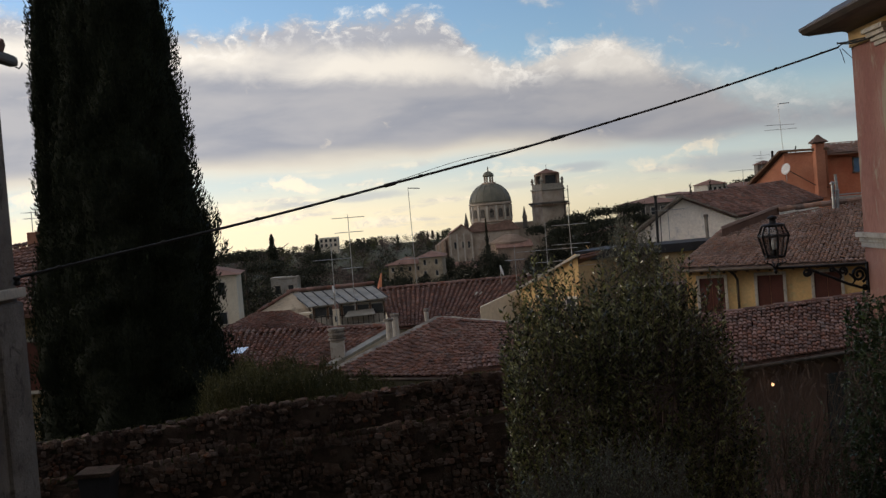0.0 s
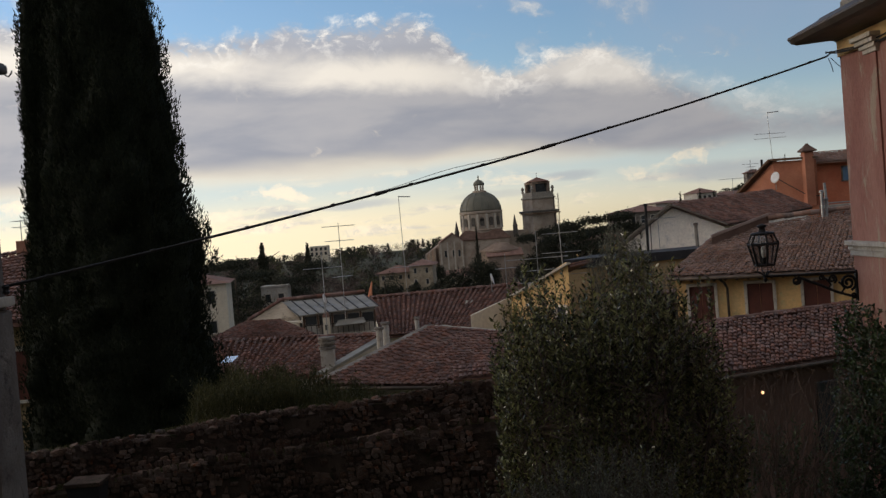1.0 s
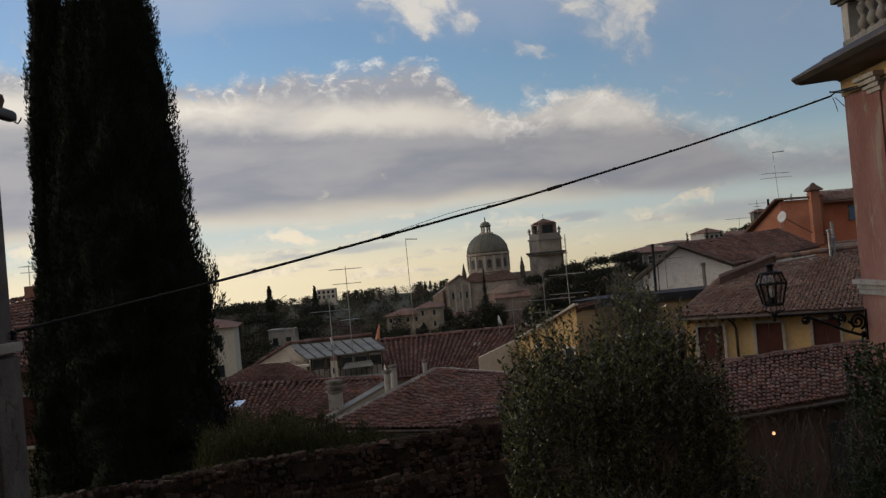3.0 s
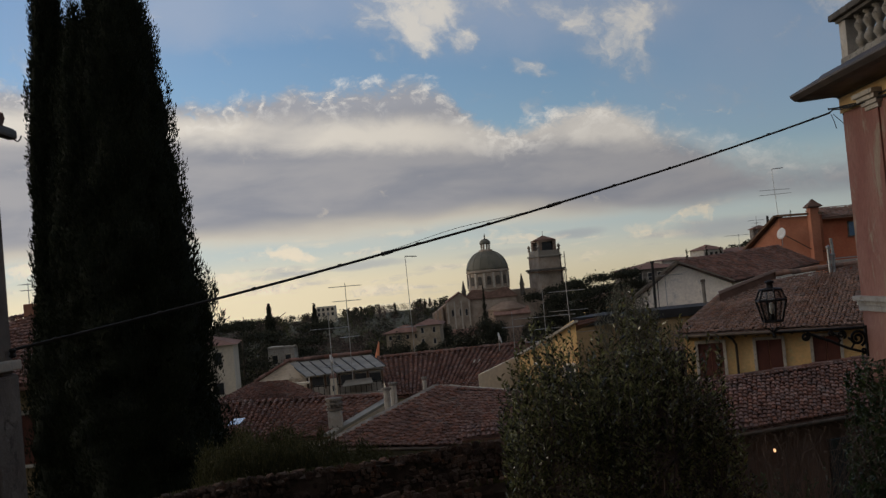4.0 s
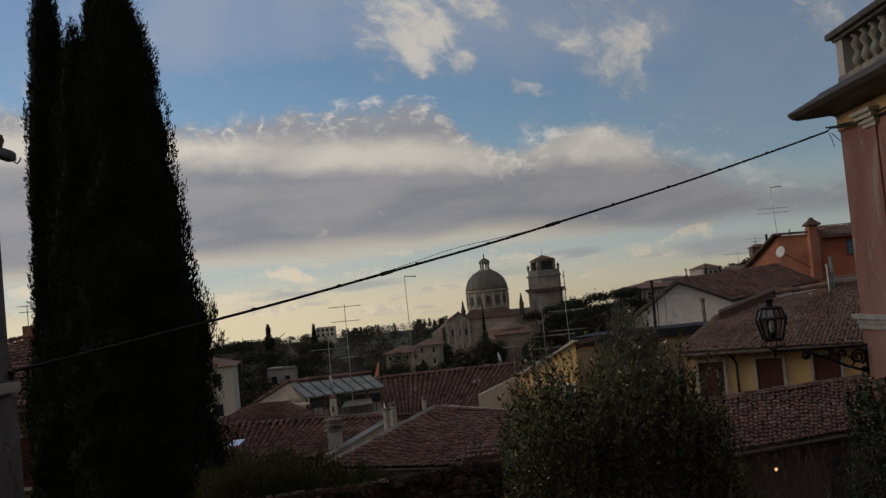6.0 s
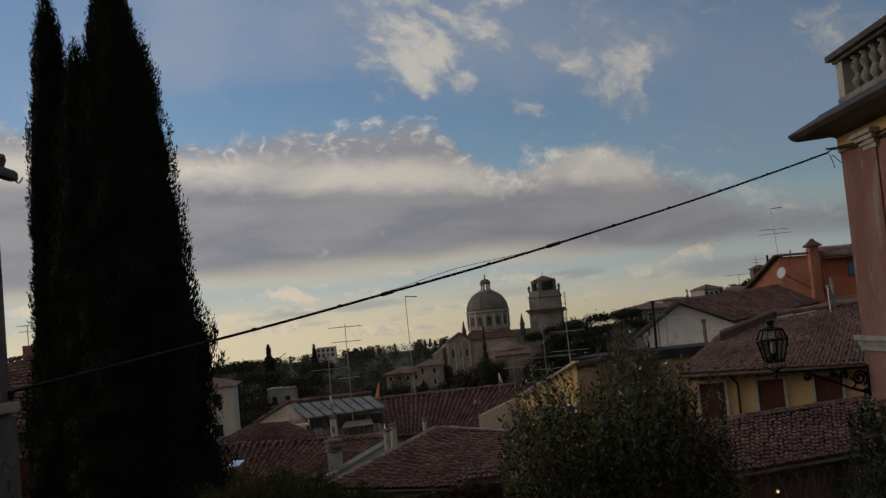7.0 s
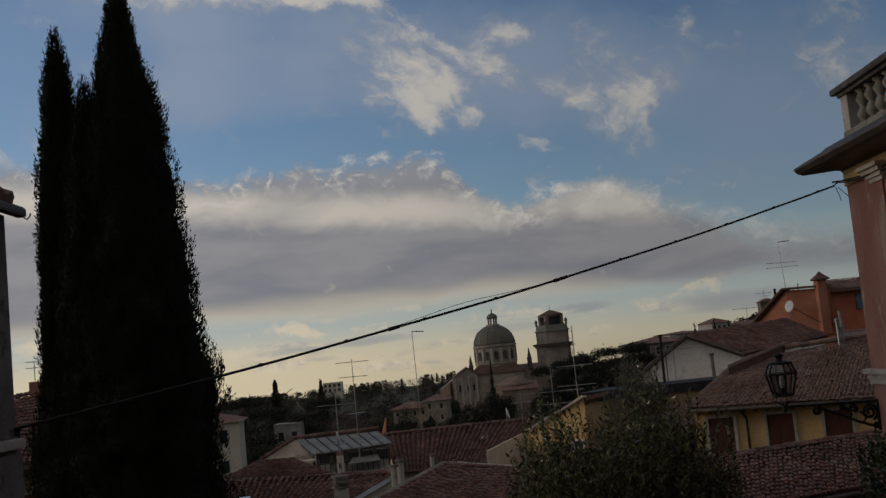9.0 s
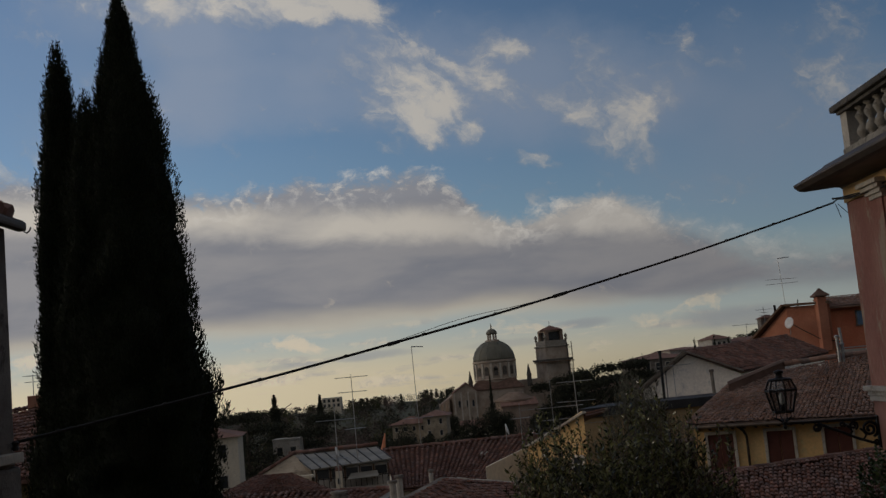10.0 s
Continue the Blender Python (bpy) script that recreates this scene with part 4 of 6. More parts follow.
def build_orange_house():
    h = thing("orange_house", (29, 87, 14), "tall orange plastered house with a satellite dish", "house")
    part("wall", prism(bmesh.new(), [(24.5, 90.5, 29.4), (26.78, 85.9, 32.7), (29.63, 84.2, 32.62), (29.75, 90, 32.6), (26, 95, 30)], 12), M_ORANGE, h, "orange plaster gable wall")
    part("red_wall", prism(bmesh.new(), [(29.7, 85.2, 32.3), (36.0, 85.2, 32.3), (36.0, 92, 32.4), (29.7, 92, 32.4)], 12), M_RED, h, "shaded red plaster wall")
    part("terrace", box_at(29.8, 36.0, 84.0, 85.25, 28.55, 28.95, 0.02), M_GREYPL, h)
    part("handrail", box_at(29.8, 36.0, 84.0, 84.08, 29.05, 29.15, 0.01), M_ALU, h)
    v = bmesh.new()
    for p, q in (((24.2, 90.6, 29.3), (26.8, 85.7, 32.86)), ((26.7, 85.7, 32.86), (29.75, 83.95, 32.75))):
        p, q = Vector(p), Vector(q)
        d = q - p
        box(v, Matrix.Translation((p + q) / 2 + Vector((0, 0.3, 0))) @ d.to_track_quat("X", "Z").to_matrix().to_4x4(), d.length, 1.0, 0.16)
    part("verge", v, M_UNDER, h)
    tiled_slope(h, (29.5, 84.4, 32.35), (36, 84.4, 32.35), (29.5, 87.5, 33.25), (36, 87.5, 33.25), M_TILE_GREY, M_TILE_GREY_OBJ, seed=14)
    f = Face((29.7, 85.2), (36, 85.2))
    plain_window(h, f, 2.75, 30.75, 1.0, 1.15, M_BLUE, M_DIRTY)
    tube("wire", [(26.9, 85.3, 31.3), (27.8, 84.8, 30.6), (28.6, 84.4, 30.0), (29.4, 84.0, 29.75), (30.3, 84.4, 29.7)], 0.035, M_CABLE, h, 3)
    chim = thing("brick_chimney", (29.0, 84.2, 32), "orange plastered chimney with a tiled cap", "chimney")
    part("shaft", box_at(28.66, 29.36, 83.95, 84.75, 29.0, 33.2, 0.02), M_ORANGE, chim)
    cap = bmesh.new()
    lathe(cap, [(0.5, 0), (0.82, 0.05), (0.82, 0.13), (0.3, 0.48), (0.1, 0.68)], (29.02, 84.35, 33.2), 4)
    part("cap", cap, M_BROWNPL, chim, "small dark tiled cap")
    f = thing("flue_pipe", (30.1, 83.7, 28.9), "pale metal flue pipe beside an orange wall", "chimney")
    part("pipe", rod(bmesh.new(), (30.1, 83.7, 28.2), (29.95, 83.7, 30.7), 0.12, n=8), M_ALU, f)


def build_gable_row():
    h = thing("yellow_gabled_house", (6, 57, 16), "yellow house end wall rising to a sloping verge", "house")
    part("wall", prism(bmesh.new(), [(3.30, 56.0, 25.74), (6.16, 54.0, 27.32), (6.6, 58.6, 27.3), (3.9, 60, 25.7)], 14), M_YELLOW, h, "bright yellow plaster end wall")
    v = bmesh.new()
    p, q = Vector((3.2, 56.0, 25.82)), Vector((6.2, 53.9, 27.44))
    d = q - p
    box(v, Matrix.Translation((p + q) / 2) @ d.to_track_quat("X", "Z").to_matrix().to_4x4(), d.length, 0.35, 0.10)
    part("verge", v, M_STONE, h)
    tiled_slope(h, (3.4, 56.1, 25.80), (4.2, 60.2, 25.8), (6.25, 54.1, 27.42), (8.0, 58.2, 27.42), M_TILE, M_TILE_OBJ, seed=15)
    f = Face((3.30, 56.0), (6.16, 54.0))
    plain_window(h, f, 2.95, 24.0, 0.6, 1.3, M_WINDOW, M_WHITE)
    plain_window(h, f, 1.7, 23.6, 0.5, 0.9, M_DISH, M_WHITE)


def build_centre():
    # the broad reddish slope behind
    h = thing("red_roofed_house", (-0.5, 61, 15), "house with a bright red clay-tile roof", "house")
    el, er, tl, tr = (-3.80, 59.0, 24.02), (1.65, 57.0, 24.05), (-4.72, 65.0, 25.80), (4.60, 65.0, 25.90)
    part("wall", prism(bmesh.new(), [(-3.6, 59.5, 23.8), (1.6, 57.6, 23.8), (4.5, 64.9, 25.6), (-4.5, 64.9, 25.5)], 13), M_CREAM, h)
    tiled_slope(h, el, er, tl, tr, M_TILE, M_TILE_OBJ, seed=16, pitch=0.2)
    ridge_tiles(h, tl, tr, M_TILE_OBJ)
    part("parapet", prism(bmesh.new(), [(1.10, 55.0, 25.1), (3.55, 57.0, 25.85), (3.6, 57.4, 25.85), (1.1, 55.4, 25.1)], 14), M_CREAM, h, "pale plastered parapet wall")
    part("skylight", slab(bmesh.new(), ((0.95, 62.2, 25.22), (1.45, 62.2, 25.22), (1.45, 62.6, 25.34), (0.95, 62.6, 25.34)), 0.08), M_STONE, h)
    # glazed loggia with a metal roof
    g = thing("roof_loggia", (-6.5, 61, 22), "glazed rooftop loggia under a grey ribbed metal roof", "loggia")
    q = ((-8.28, 59.0, 25.50), (-3.85, 59.0, 25.71), (-4.84, 62.0, 26.21), (-9.61, 62.0, 26.13))
    part("roof", slab(bmesh.new(), q, 0.07), M_ZINC, g, "grey ribbed metal roof sheets")
    seams = bmesh.new()
    for i in range(9):
        s = i / 8
        a, b = Vector(q[0]).lerp(Vector(q[1]), s), Vector(q[3]).lerp(Vector(q[2]), s)
        rod(seams, a + Vector((0, 0, 0.02)), b + Vector((0, 0, 0.02)), 0.035, n=6)
    part("seam", seams, M_DARK, g)
    part("wall", prism(bmesh.new(), [(-8.1, 59.35, 25.40), (-4.05, 59.35, 25.55), (-4.9, 61.9, 26.05), (-9.4, 61.9, 25.98)], 22), M_GREYPL, g)
    f = Face((-8.1, 59.35), (-4.05, 59.35))
    for i in range(5):
        part("window", box(bmesh.new(), f.m(0.45 + i * 0.79, 25.15, 0.01), 0.62, 0.06, 0.46, 0.01), M_WINDOW, g)
    part("railing", box(bmesh.new(), f.m(2.1, 24.90, 0.30), 3.9, 0.05, 0.05), M_IRON, g)
    for i in range(14):
        part("baluster", box(bmesh.new(), f.m(0.2 + i * 0.29, 24.62, 0.30), 0.035, 0.035, 0.55), M_IRON, g)
    for i in range(6):
        part("post", box(bmesh.new(), f.m(0.06 + i * 0.79, 25.1, 0.06), 0.09, 0.1, 0.75), M_UNDER, g)
    part("balcony", box(bmesh.new(), f.m(2.1, 24.32, 0.25), 4.0, 0.6, 0.10, 0.01), M_GREYPL, g)
    part("sheet_hood", slab(bmesh.new(), ((-6.26, 58.4, 24.84), (-4.55, 58.4, 24.90), (-4.70, 59.2, 25.14), (-6.12, 59.2, 25.09)), 0.05), M_ZINC, g, "corrugated grey sheet over the balcony")
    flue = thing("plastered_vent", (-6.68, 58.4, 24.3), "pale plastered chimney vent with an arched opening", "chimney")
    part("shaft", box_at(-6.86, -6.52, 58.2, 58.6, 23.6, 25.35, 0.03), M_CREAM, flue)
    part("cap", lathe(bmesh.new(), [(0.27, 0), (0.27, 0.05), (0.2, 0.22), (0.05, 0.3)], (-6.69, 58.4, 25.34), 4), M_TILE_OBJ, flue)
    part("opening", box_at(-6.76, -6.62, 58.18, 58.22, 24.65, 24.95, 0.01), M_WINDOW, flue)
    end = thing("beige_gable", (-10, 61, 18), "small beige gable end with a tiled edge", "house")
    part("wall", prism(bmesh.new(), [(-11.13, 60.0, 25.35), (-9.5, 61.5, 26.2), (-8.3, 59.6, 25.40), (-8.3, 59.0, 24.6)], 15), M_VILLA, end)
    ridge_tiles(end, (-11.25, 59.95, 25.42), (-9.45, 61.6, 26.34), M_TILE_OBJ, 0.10)
    ridge_tiles(end, (-9.9, 62.2, 26.28), (-4.8, 62.2, 26.36), M_TILE_OBJ, 0.11)
    part("lintel", slab(bmesh.new(), ((-11.6, 58.4, 25.22), (-7.9, 57.2, 25.34), (-7.9, 57.5, 25.36), (-11.6, 58.7, 25.24)), 0.1), M_CREAM, end)
    # the long low roof with chimneys
    h = thing("long_roofed_house", (-7, 46, 17), "long low house with an uneven clay-tile roof", "house")
    el, er, tl, tr = (-10.13, 43.0, 24.34), (-5.40, 43.0, 24.29), (-10.90, 47.2, 25.64), (-3.05, 47.2, 25.28)
    part("wall", prism(bmesh.new(), [(-9.9, 43.5, 24.2), (-5.3, 43.5, 24.15), (-3.2, 47.1, 25.0), (-10.7, 47.1, 25.4)], 15), M_CREAM, h)
    tiled_slope(h, el, er, tl, tr, M_TILE, M_TILE_OBJ, singles=300, seed=18)
    ridge_tiles(h, (-6.6, 47.2, 25.42), tr, M_TILE_OBJ)
    tiled_slope(h, (-10.95, 47.0, 25.50), (-5.65, 47.0, 25.38), (-9.80, 52.0, 25.93), (-8.28, 52.0, 25.90), M_TILE, M_TILE_OBJ, seed=19)
    part("flashing", slab(bmesh.new(), ((-5.5, 42.9, 24.40), (-5.15, 42.9, 24.40), (-2.9, 46.6, 25.18), (-3.2, 46.9, 25.22)), 0.12), M_ZINC, h, "grey lead flashing")
    part("roof_window", slab(bmesh.new(), ((-9.60, 44.25, 24.93), (-9.10, 44.25, 24.93), (-8.92, 44.85, 25.11), (-9.40, 44.85, 25.11)), 0.16), M_SKYGLASS, h, "tilted roof window reflecting the sky")
    # front slope
    h = thing("front_roofed_house", (-1.5, 41, 16), "house with a wide brownish clay-tile roof slope", "house")
    el, er, tl, tr = (-5.05, 38.5, 24.50), (2.0, 38.0, 24.05), (-0.70, 43.2, 25.84), (2.70, 43.2, 25.30)
    part("wall", prism(bmesh.new(), [(-4.8, 39.0, 24.3), (1.9, 38.5, 23.9), (2.6, 43.1, 25.1), (-0.8, 43.1, 25.55)], 15), M_GREYPL, h)
    tiled_slope(h, el, er, tl, tr, M_TILE, M_TILE_OBJ, cols=42, singles=300, seed=20)
    ridge_tiles(h, tl, tr, M_STONE, 0.10)
    part("flashing", slab(bmesh.new(), ((-5.30, 38.6, 24.56), (-5.0, 38.5, 24.56), (-0.65, 43.2, 25.92), (-0.95, 43.4, 25.92)), 0.12), M_DIRTY, h, "grey mortar verge")
    eave_gutter(h, (-5.1, 38.4, 24.42), (2.0, 37.9, 23.97))
    # little canopy in front
    c = thing("tiled_canopy", (0.7, 36.5, 23), "little tiled canopy above a doorway", "canopy")
    tiled_slope(c, (-0.02, 36.0, 24.70), (1.45, 36.0, 24.72), (0.0, 37.0, 24.98), (1.48, 37.0, 25.0), M_TILE, M_TILE_OBJ, singles=40, seed=21)
    for x in (0.15, 1.3):
        part("post", rod(bmesh.new(), (x, 36.3, 20), (x, 36.3, 24.66), 0.06), M_UNDER, c)
    # chimneys
    ch = thing("round_chimney", (-5.05, 43.8, 24.4), "squat plastered chimney with a slotted clay top", "chimney")
    part("shaft", box_at(-5.34, -4.80, 43.5, 44.05, 24.0, 25.2, 0.02), M_GREYPL, ch)
    top = bmesh.new()
    for i, (r, z) in enumerate(((0.36, 25.22), (0.30, 25.34), (0.36, 25.44), (0.30, 25.54), (0.36, 25.62))):
        lathe(top, [(r, 0), (r, 0.09)], (-5.07, 43.78, z), 14)
    lathe(top, [(0.2, 0), (0.24, 0.4), (0.1, 0.5)], (-5.07, 43.78, 25.2), 10)
    part("top", top, M_DIRTY, ch)
    for x, y, z in ((-2.95, 44.5, 25.72), (-2.72, 45.2, 25.86), (-1.35, 44.2, 26.05)):
        ch = thing("chimney_stack", (x, y, 24.6), "slim plastered chimney stack with a flat cap", "chimney", "slim chimneys")
        part("shaft", rod(bmesh.new(), (x, y, 24.2), (x, y, z), 0.14 if x < -2 else 0.09, n=8), M_GREYPL, ch)
        part("cap", rod(bmesh.new(), (x, y, z + 0.04), (x, y, z + 0.14), 0.2 if x < -2 else 0.12, n=8), M_DIRTY, ch)


def build_lane_house():
    h = thing("orange_lane_house", (-14, 33, 20), "old house with a clay-tile roof and an ochre wall", "house")
    tiled_slope(h, (-17.5, 30.0, 28.0), (-10.6, 30.0, 28.2), (-17.9, 36.0, 29.75), (-11.8, 36.0, 30.42), M_TILE, M_TILE_OBJ, seed=22)
    part("wall", prism(bmesh.new(), [(-17.3, 30.6, 27.8), (-11.0, 30.6, 28.0), (-12.0, 36, 30.0), (-17.6, 36, 29.4)], 17), M_TAN, h, "worn ochre plaster wall")
    f = Face((-17.3, 30.6), (-11.0, 30.6))
    shuttered_window(h, f, 4.9, 25.9, 0.9, 1.4, M_STONE, M_SHUTTER)
    part("downpipe", rod(bmesh.new(), f.m(5.6, 19, 0.1).translation, f.m(5.6, 28, 0.1).translation, 0.06), M_ALU, h)
    part("chimney", box_at(-14.1, -13.6, 35.5, 36.0, 29.6, 30.5, 0.02), M_TERRA, h)


build_lower_house()
build_yellow_house()
build_white_house()
build_orange_house()
build_gable_row()
build_centre()
build_lane_house()


# ---- aerials and dishes ----
def antenna(x, y, z0, z1, bars, lean=0.0, r=0.022):
    """A mast with rows of elements: bars of (height share, half length, yaw)."""
    a = thing("tv_antenna", (x, y, z0), "thin metal television aerial on a mast", "antenna", "roof aerials")
    part("mast", rod(bmesh.new(), (x, y, z0), (x + lean, y, z1), r, r * 0.8, 6), M_ALU, a)
    for s, half, yaw in bars:
        bm = bmesh.new()
        p = Vector((x + lean * s, y, z0 + (z1 - z0) * s))
        d = Vector((math.cos(radians(yaw)), math.sin(radians(yaw)), 0.0))
        e = Vector((-d.y, d.x, 0))
        rod(bm, p - d * half, p + d * half, r * 0.75, n=6)
        for k in np.linspace(-0.95, 0.95, 9):
            rod(bm, p + d * half * k - e * 0.28, p + d * half * k + e * 0.28, r * 0.35, n=4)
        part("element", bm, M_ALU, a)


antenna(-5.30, 55.0, 25.4, 30.38, ((0.97, 0.85, 12), (0.82, 0.75, -10), (0.45, 0.5, 40)))
antenna(-5.72, 50.0, 25.2, 29.1, ((0.80, 0.9, 8), (0.35, 0.5, 30)))
antenna(-2.44, 65.8, 25.6, 31.8, ((0.3, 0.9, 5),), -0.08)
single("antenna_arm", rod(bmesh.new(), (-2.54, 65.8, 31.78), (-1.80, 65.8, 31.72), 0.03, n=6), M_ALU, "short metal cross arm on a mast", "antenna")
antenna(4.75, 55.2, 25.5, 29.15, ((0.62, 1.6, 4), (0.45, 0.9, 12), (0.28, 1.2, -6)))
antenna(6.14, 56.0, 26.0, 29.9, ((0.76, 0.95, 6), (0.50, 1.0, -8), (0.2, 1.3, 4)), -0.08)
antenna(3.47, 62.0, 25.5, 27.9, ((0.65, 0.6, 20),))
antenna(26.85, 86.1, 32.2, 36.7, ((0.62, 1.3, 14), (0.54, 1.25, -12)), -0.2)
single("antenna_arm", rod(bmesh.new(), (26.64, 86.1, 36.66), (27.55, 86.1, 36.70), 0.035, n=6), M_ALU, "short metal cross arm on a mast", "antenna")
antenna(13.30, 66.2, 26.8, 29.25, ((0.97, 1.1, 3),))
antenna(27.9, 96.0, 29.0, 33.35, ((0.92, 0.75, 4), (0.80, 0.45, -30), (0.86, 0.5, 50)))
antenna(26.2, 96.0, 29.0, 31.9, ((0.97, 1.25, 2),))
single("flue_pole", rod(bmesh.new(), (28.85, 96.0, 29.5), (28.92, 96.0, 33.3), 0.11, n=8), M_IRON, "thick dark metal flue above a roof", "chimney")
cluster_house = thing("roof_turret", (28.3, 96.6, 29.5), "small grey roof turret behind the orange house", "turret")
part("wall", box_at(27.6, 29.0, 96.2, 97.4, 29.0, 32.2, 0.05), M_DIRTY, cluster_house)
part("roof", lathe(bmesh.new(), [(1.1, 0), (1.1, 0.06), (0.1, 0.35)], (28.3, 96.8, 32.2), 4), M_TILE_FAR, cluster_house)
antenna(-14.0, 35.8, 30.4, 31.2, ((0.7, 0.25, 10), (0.95, 0.2, -30)), 0.0, 0.016)


def dish(x, y, z, r, turn):
    d = thing("satellite_dish", (x, y, z - r - 0.2), "small round pale satellite dish", "satellite dish", "satellite dishes")
    bm = bmesh.new()
    lathe(bm, [(0.02 * r, -0.02), (0.5 * r, 0.05 * r), (r, 0.22 * r), (r, 0.25 * r), (0.5 * r, 0.09 * r), (0.02 * r, 0.02)], (0, 0, 0), 20)
    bmesh.ops.transform(bm, matrix=Matrix.Translation((x, y, z)) @ pose(0, 0, 0, 75, 0, turn), verts=bm.verts[:])
    part("reflector", bm, M_DISH, d, smooth=True)
    part("stay", rod(bmesh.new(), (x, y + 0.1, z), (x, y + 0.15, z - r - 0.5), 0.03, n=6), M_ALU, d)


dish(2.66, 63.6, 26.40, 0.34, 80)
dish(26.62, 84.9, 31.40, 0.46, -62)
dish(-6.0, 51.9, 26.75, 0.24, 80)
dish(34.2, 86.8, 34.0, 0.55, -70)


# ---- church with a dome, and its tower ----
def build_church():
    c = thing("domed_church", (17, 452, 2), "large old stone church with a grey-green lead dome", "church")
    cx, cy = 16.75, 452.0
    part("drum", lathe(bmesh.new(), [(8.6, 10), (8.6, 25.2), (9.0, 25.5), (8.5, 26.0), (8.5, 32.2), (9.1, 32.5), (9.1, 33.2), (8.6, 33.4)], (cx, cy, 0), 40), M_CHURCH, c, "pale stone drum", smooth=False)
    for i in range(14):
        a = 2 * math.pi * (i + 0.5) / 14
        w = bmesh.new()
        m = pose(cx + 8.42 * math.cos(a), cy + 8.42 * math.sin(a), 0, 0, 0, math.degrees(a) - 90)
        box(w, m @ pose(0, 0, 28.6), 1.7, 0.5, 2.8)
        rod(w, m @ Vector((0, -0.25, 30.0)), m @ Vector((0, 0.25, 30.0)), 0.85, n=14)
        part("drum_window", w, M_BLACKSTONE, c, "dark arched window")
        p = bmesh.new()
        b = a + math.pi / 14
        box(p, pose(cx + 8.6 * math.cos(b), cy + 8.6 * math.sin(b), 29.1, 0, 0, math.degrees(b) - 90), 0.9, 0.7, 6.2)
        part("pilaster", p, M_STONE, c)
    prof = [(8.7 * math.cos(t), 33.3 + 8.4 * math.sin(t)) for t in np.linspace(0, math.radians(80), 14)]
    dome = lathe(bmesh.new(), prof, (cx, cy, 0), 40)
    part("dome", dome, M_LEAD, c, "weathered grey-green lead dome", smooth=True)
    ribs = bmesh.new()
    for i in range(16):
        a = 2 * math.pi * i / 16
        for (r0, z0), (r1, z1) in zip(prof[:-1], prof[1:]):
            rod(ribs, (cx + r0 * math.cos(a), cy + r0 * math.sin(a), z0), (cx + r1 * math.cos(a), cy + r1 * math.sin(a), z1), 0.14, n=4)
    part("rib", ribs, M_LEAD, c)
    part("lantern_base", lathe(bmesh.new(), [(3.0, -0.3), (3.0, 0.5), (2.3, 0.8)], (cx, cy, 41.2), 16), M_CHURCH, c)
    for i in range(8):
        a = 2 * math.pi * (i + 0.5) / 8
        part("column", rod(bmesh.new(), (cx + 1.75 * math.cos(a), cy + 1.75 * math.sin(a), 41.8), (cx + 1.75 * math.cos(a), cy + 1.75 * math.sin(a), 44.5), 0.42, n=6), M_CHURCH, c)
    part("lantern_dome", lathe(bmesh.new(), [(2.3, 0), (2.4, 0.4), (2.1, 1.2), (1.4, 1.9), (0.4, 2.3), (0.18, 3.0), (0.35, 3.2), (0.05, 4.4)], (cx, cy, 44.3), 14), M_LEAD, c, smooth=True)
    # body: crossing, nave, chapels, apse
    part("crossing", box_at(cx - 10.5, cx + 10.5, cy - 10.5, cy + 10.5, 2, 21.5), M_CHURCH, c)
    part("crossing_roof", lathe(bmesh.new(), [(15.6, 21.5), (15.6, 21.9), (10.5, 25.6)], (cx, cy, 0), 4), M_BROWNPL, c)
    part("transept", prism(bmesh.new(), [(-1.5, 440, 21.5), (4.0, 440, 25.0), (8.0, 440, 21.9), (8.0, 470, 21.9), (4.0, 470, 25.0), (-1.5, 470, 21.5)], 2), M_CHURCH, c)
    for x in (-1.2, 1.6, 4.4, 7.6):
        part("pilaster", box_at(x - 0.3, x + 0.3, 439.6, 440.2, 2, 21.6), M_STONE, c)
    part("transept_roof", slab(bmesh.new(), ((-2.2, 439.5, 21.4), (4.0, 439.5, 25.3), (4.0, 470, 25.3), (-2.2, 470, 21.4)), 0.4), M_TILE_FAR, c)
    part("transept_roof", slab(bmesh.new(), ((8.4, 439.5, 22.0), (4.0, 439.5, 25.3), (4.0, 470, 25.3), (8.4, 470, 22.0)), 0.4), M_TILE_FAR, c)
    part("nave", prism(bmesh.new(), [(-8.0, 452, 16.5), (-1.5, 446, 21.0), (-1.5, 480, 21), (-8, 480, 16.5)], 2), M_BRICKY, c)
    for x in (-7.5, -5.6, -3.7, -1.8):
        part("buttress", box_at(x - 0.35, x + 0.35, 444.5, 448, 2, 17.5 + (x + 7.5) * 0.55), M_CHURCH, c)
    part("apse", lathe(bmesh.new(), [(8.0, 2), (8.0, 16.2), (8.3, 16.4), (8.3, 17.0), (2.5, 19.8)], (23.0, 438, 0), 14), M_BRICKY, c, "round brick apse with a low roof")
    part("sacristy", box_at(17.2, 31.0, 425, 437, 2, 15.0), M_BRICKY, c)
    part("sacristy_roof", slab(bmesh.new(), ((16.8, 424.5, 15.0), (31.4, 424.5, 15.0), (31.4, 437, 17.5), (16.8, 437, 17.5)), 0.4), M_TILE_FAR, c)
    part("choir", box_at(25, 36, 450, 466, 2, 24.2), M_CHURCH, c)
    f = Face((-1.5, 440), (8.0, 440))
    for u in (2.2, 5.5, 7.8):
        plain_window(c, f, u, 15.5, 1.0, 2.8)
    for x, z in ((6.0, 23.6), (30.3, 24.6)):
        part("pinnacle", lathe(bmesh.new(), [(1.0, -3), (1.0, 1.4), (1.2, 1.6), (0.9, 2.2), (0.12, 6.2)], (x, 446, z), 8), M_BLACKSTONE, c)
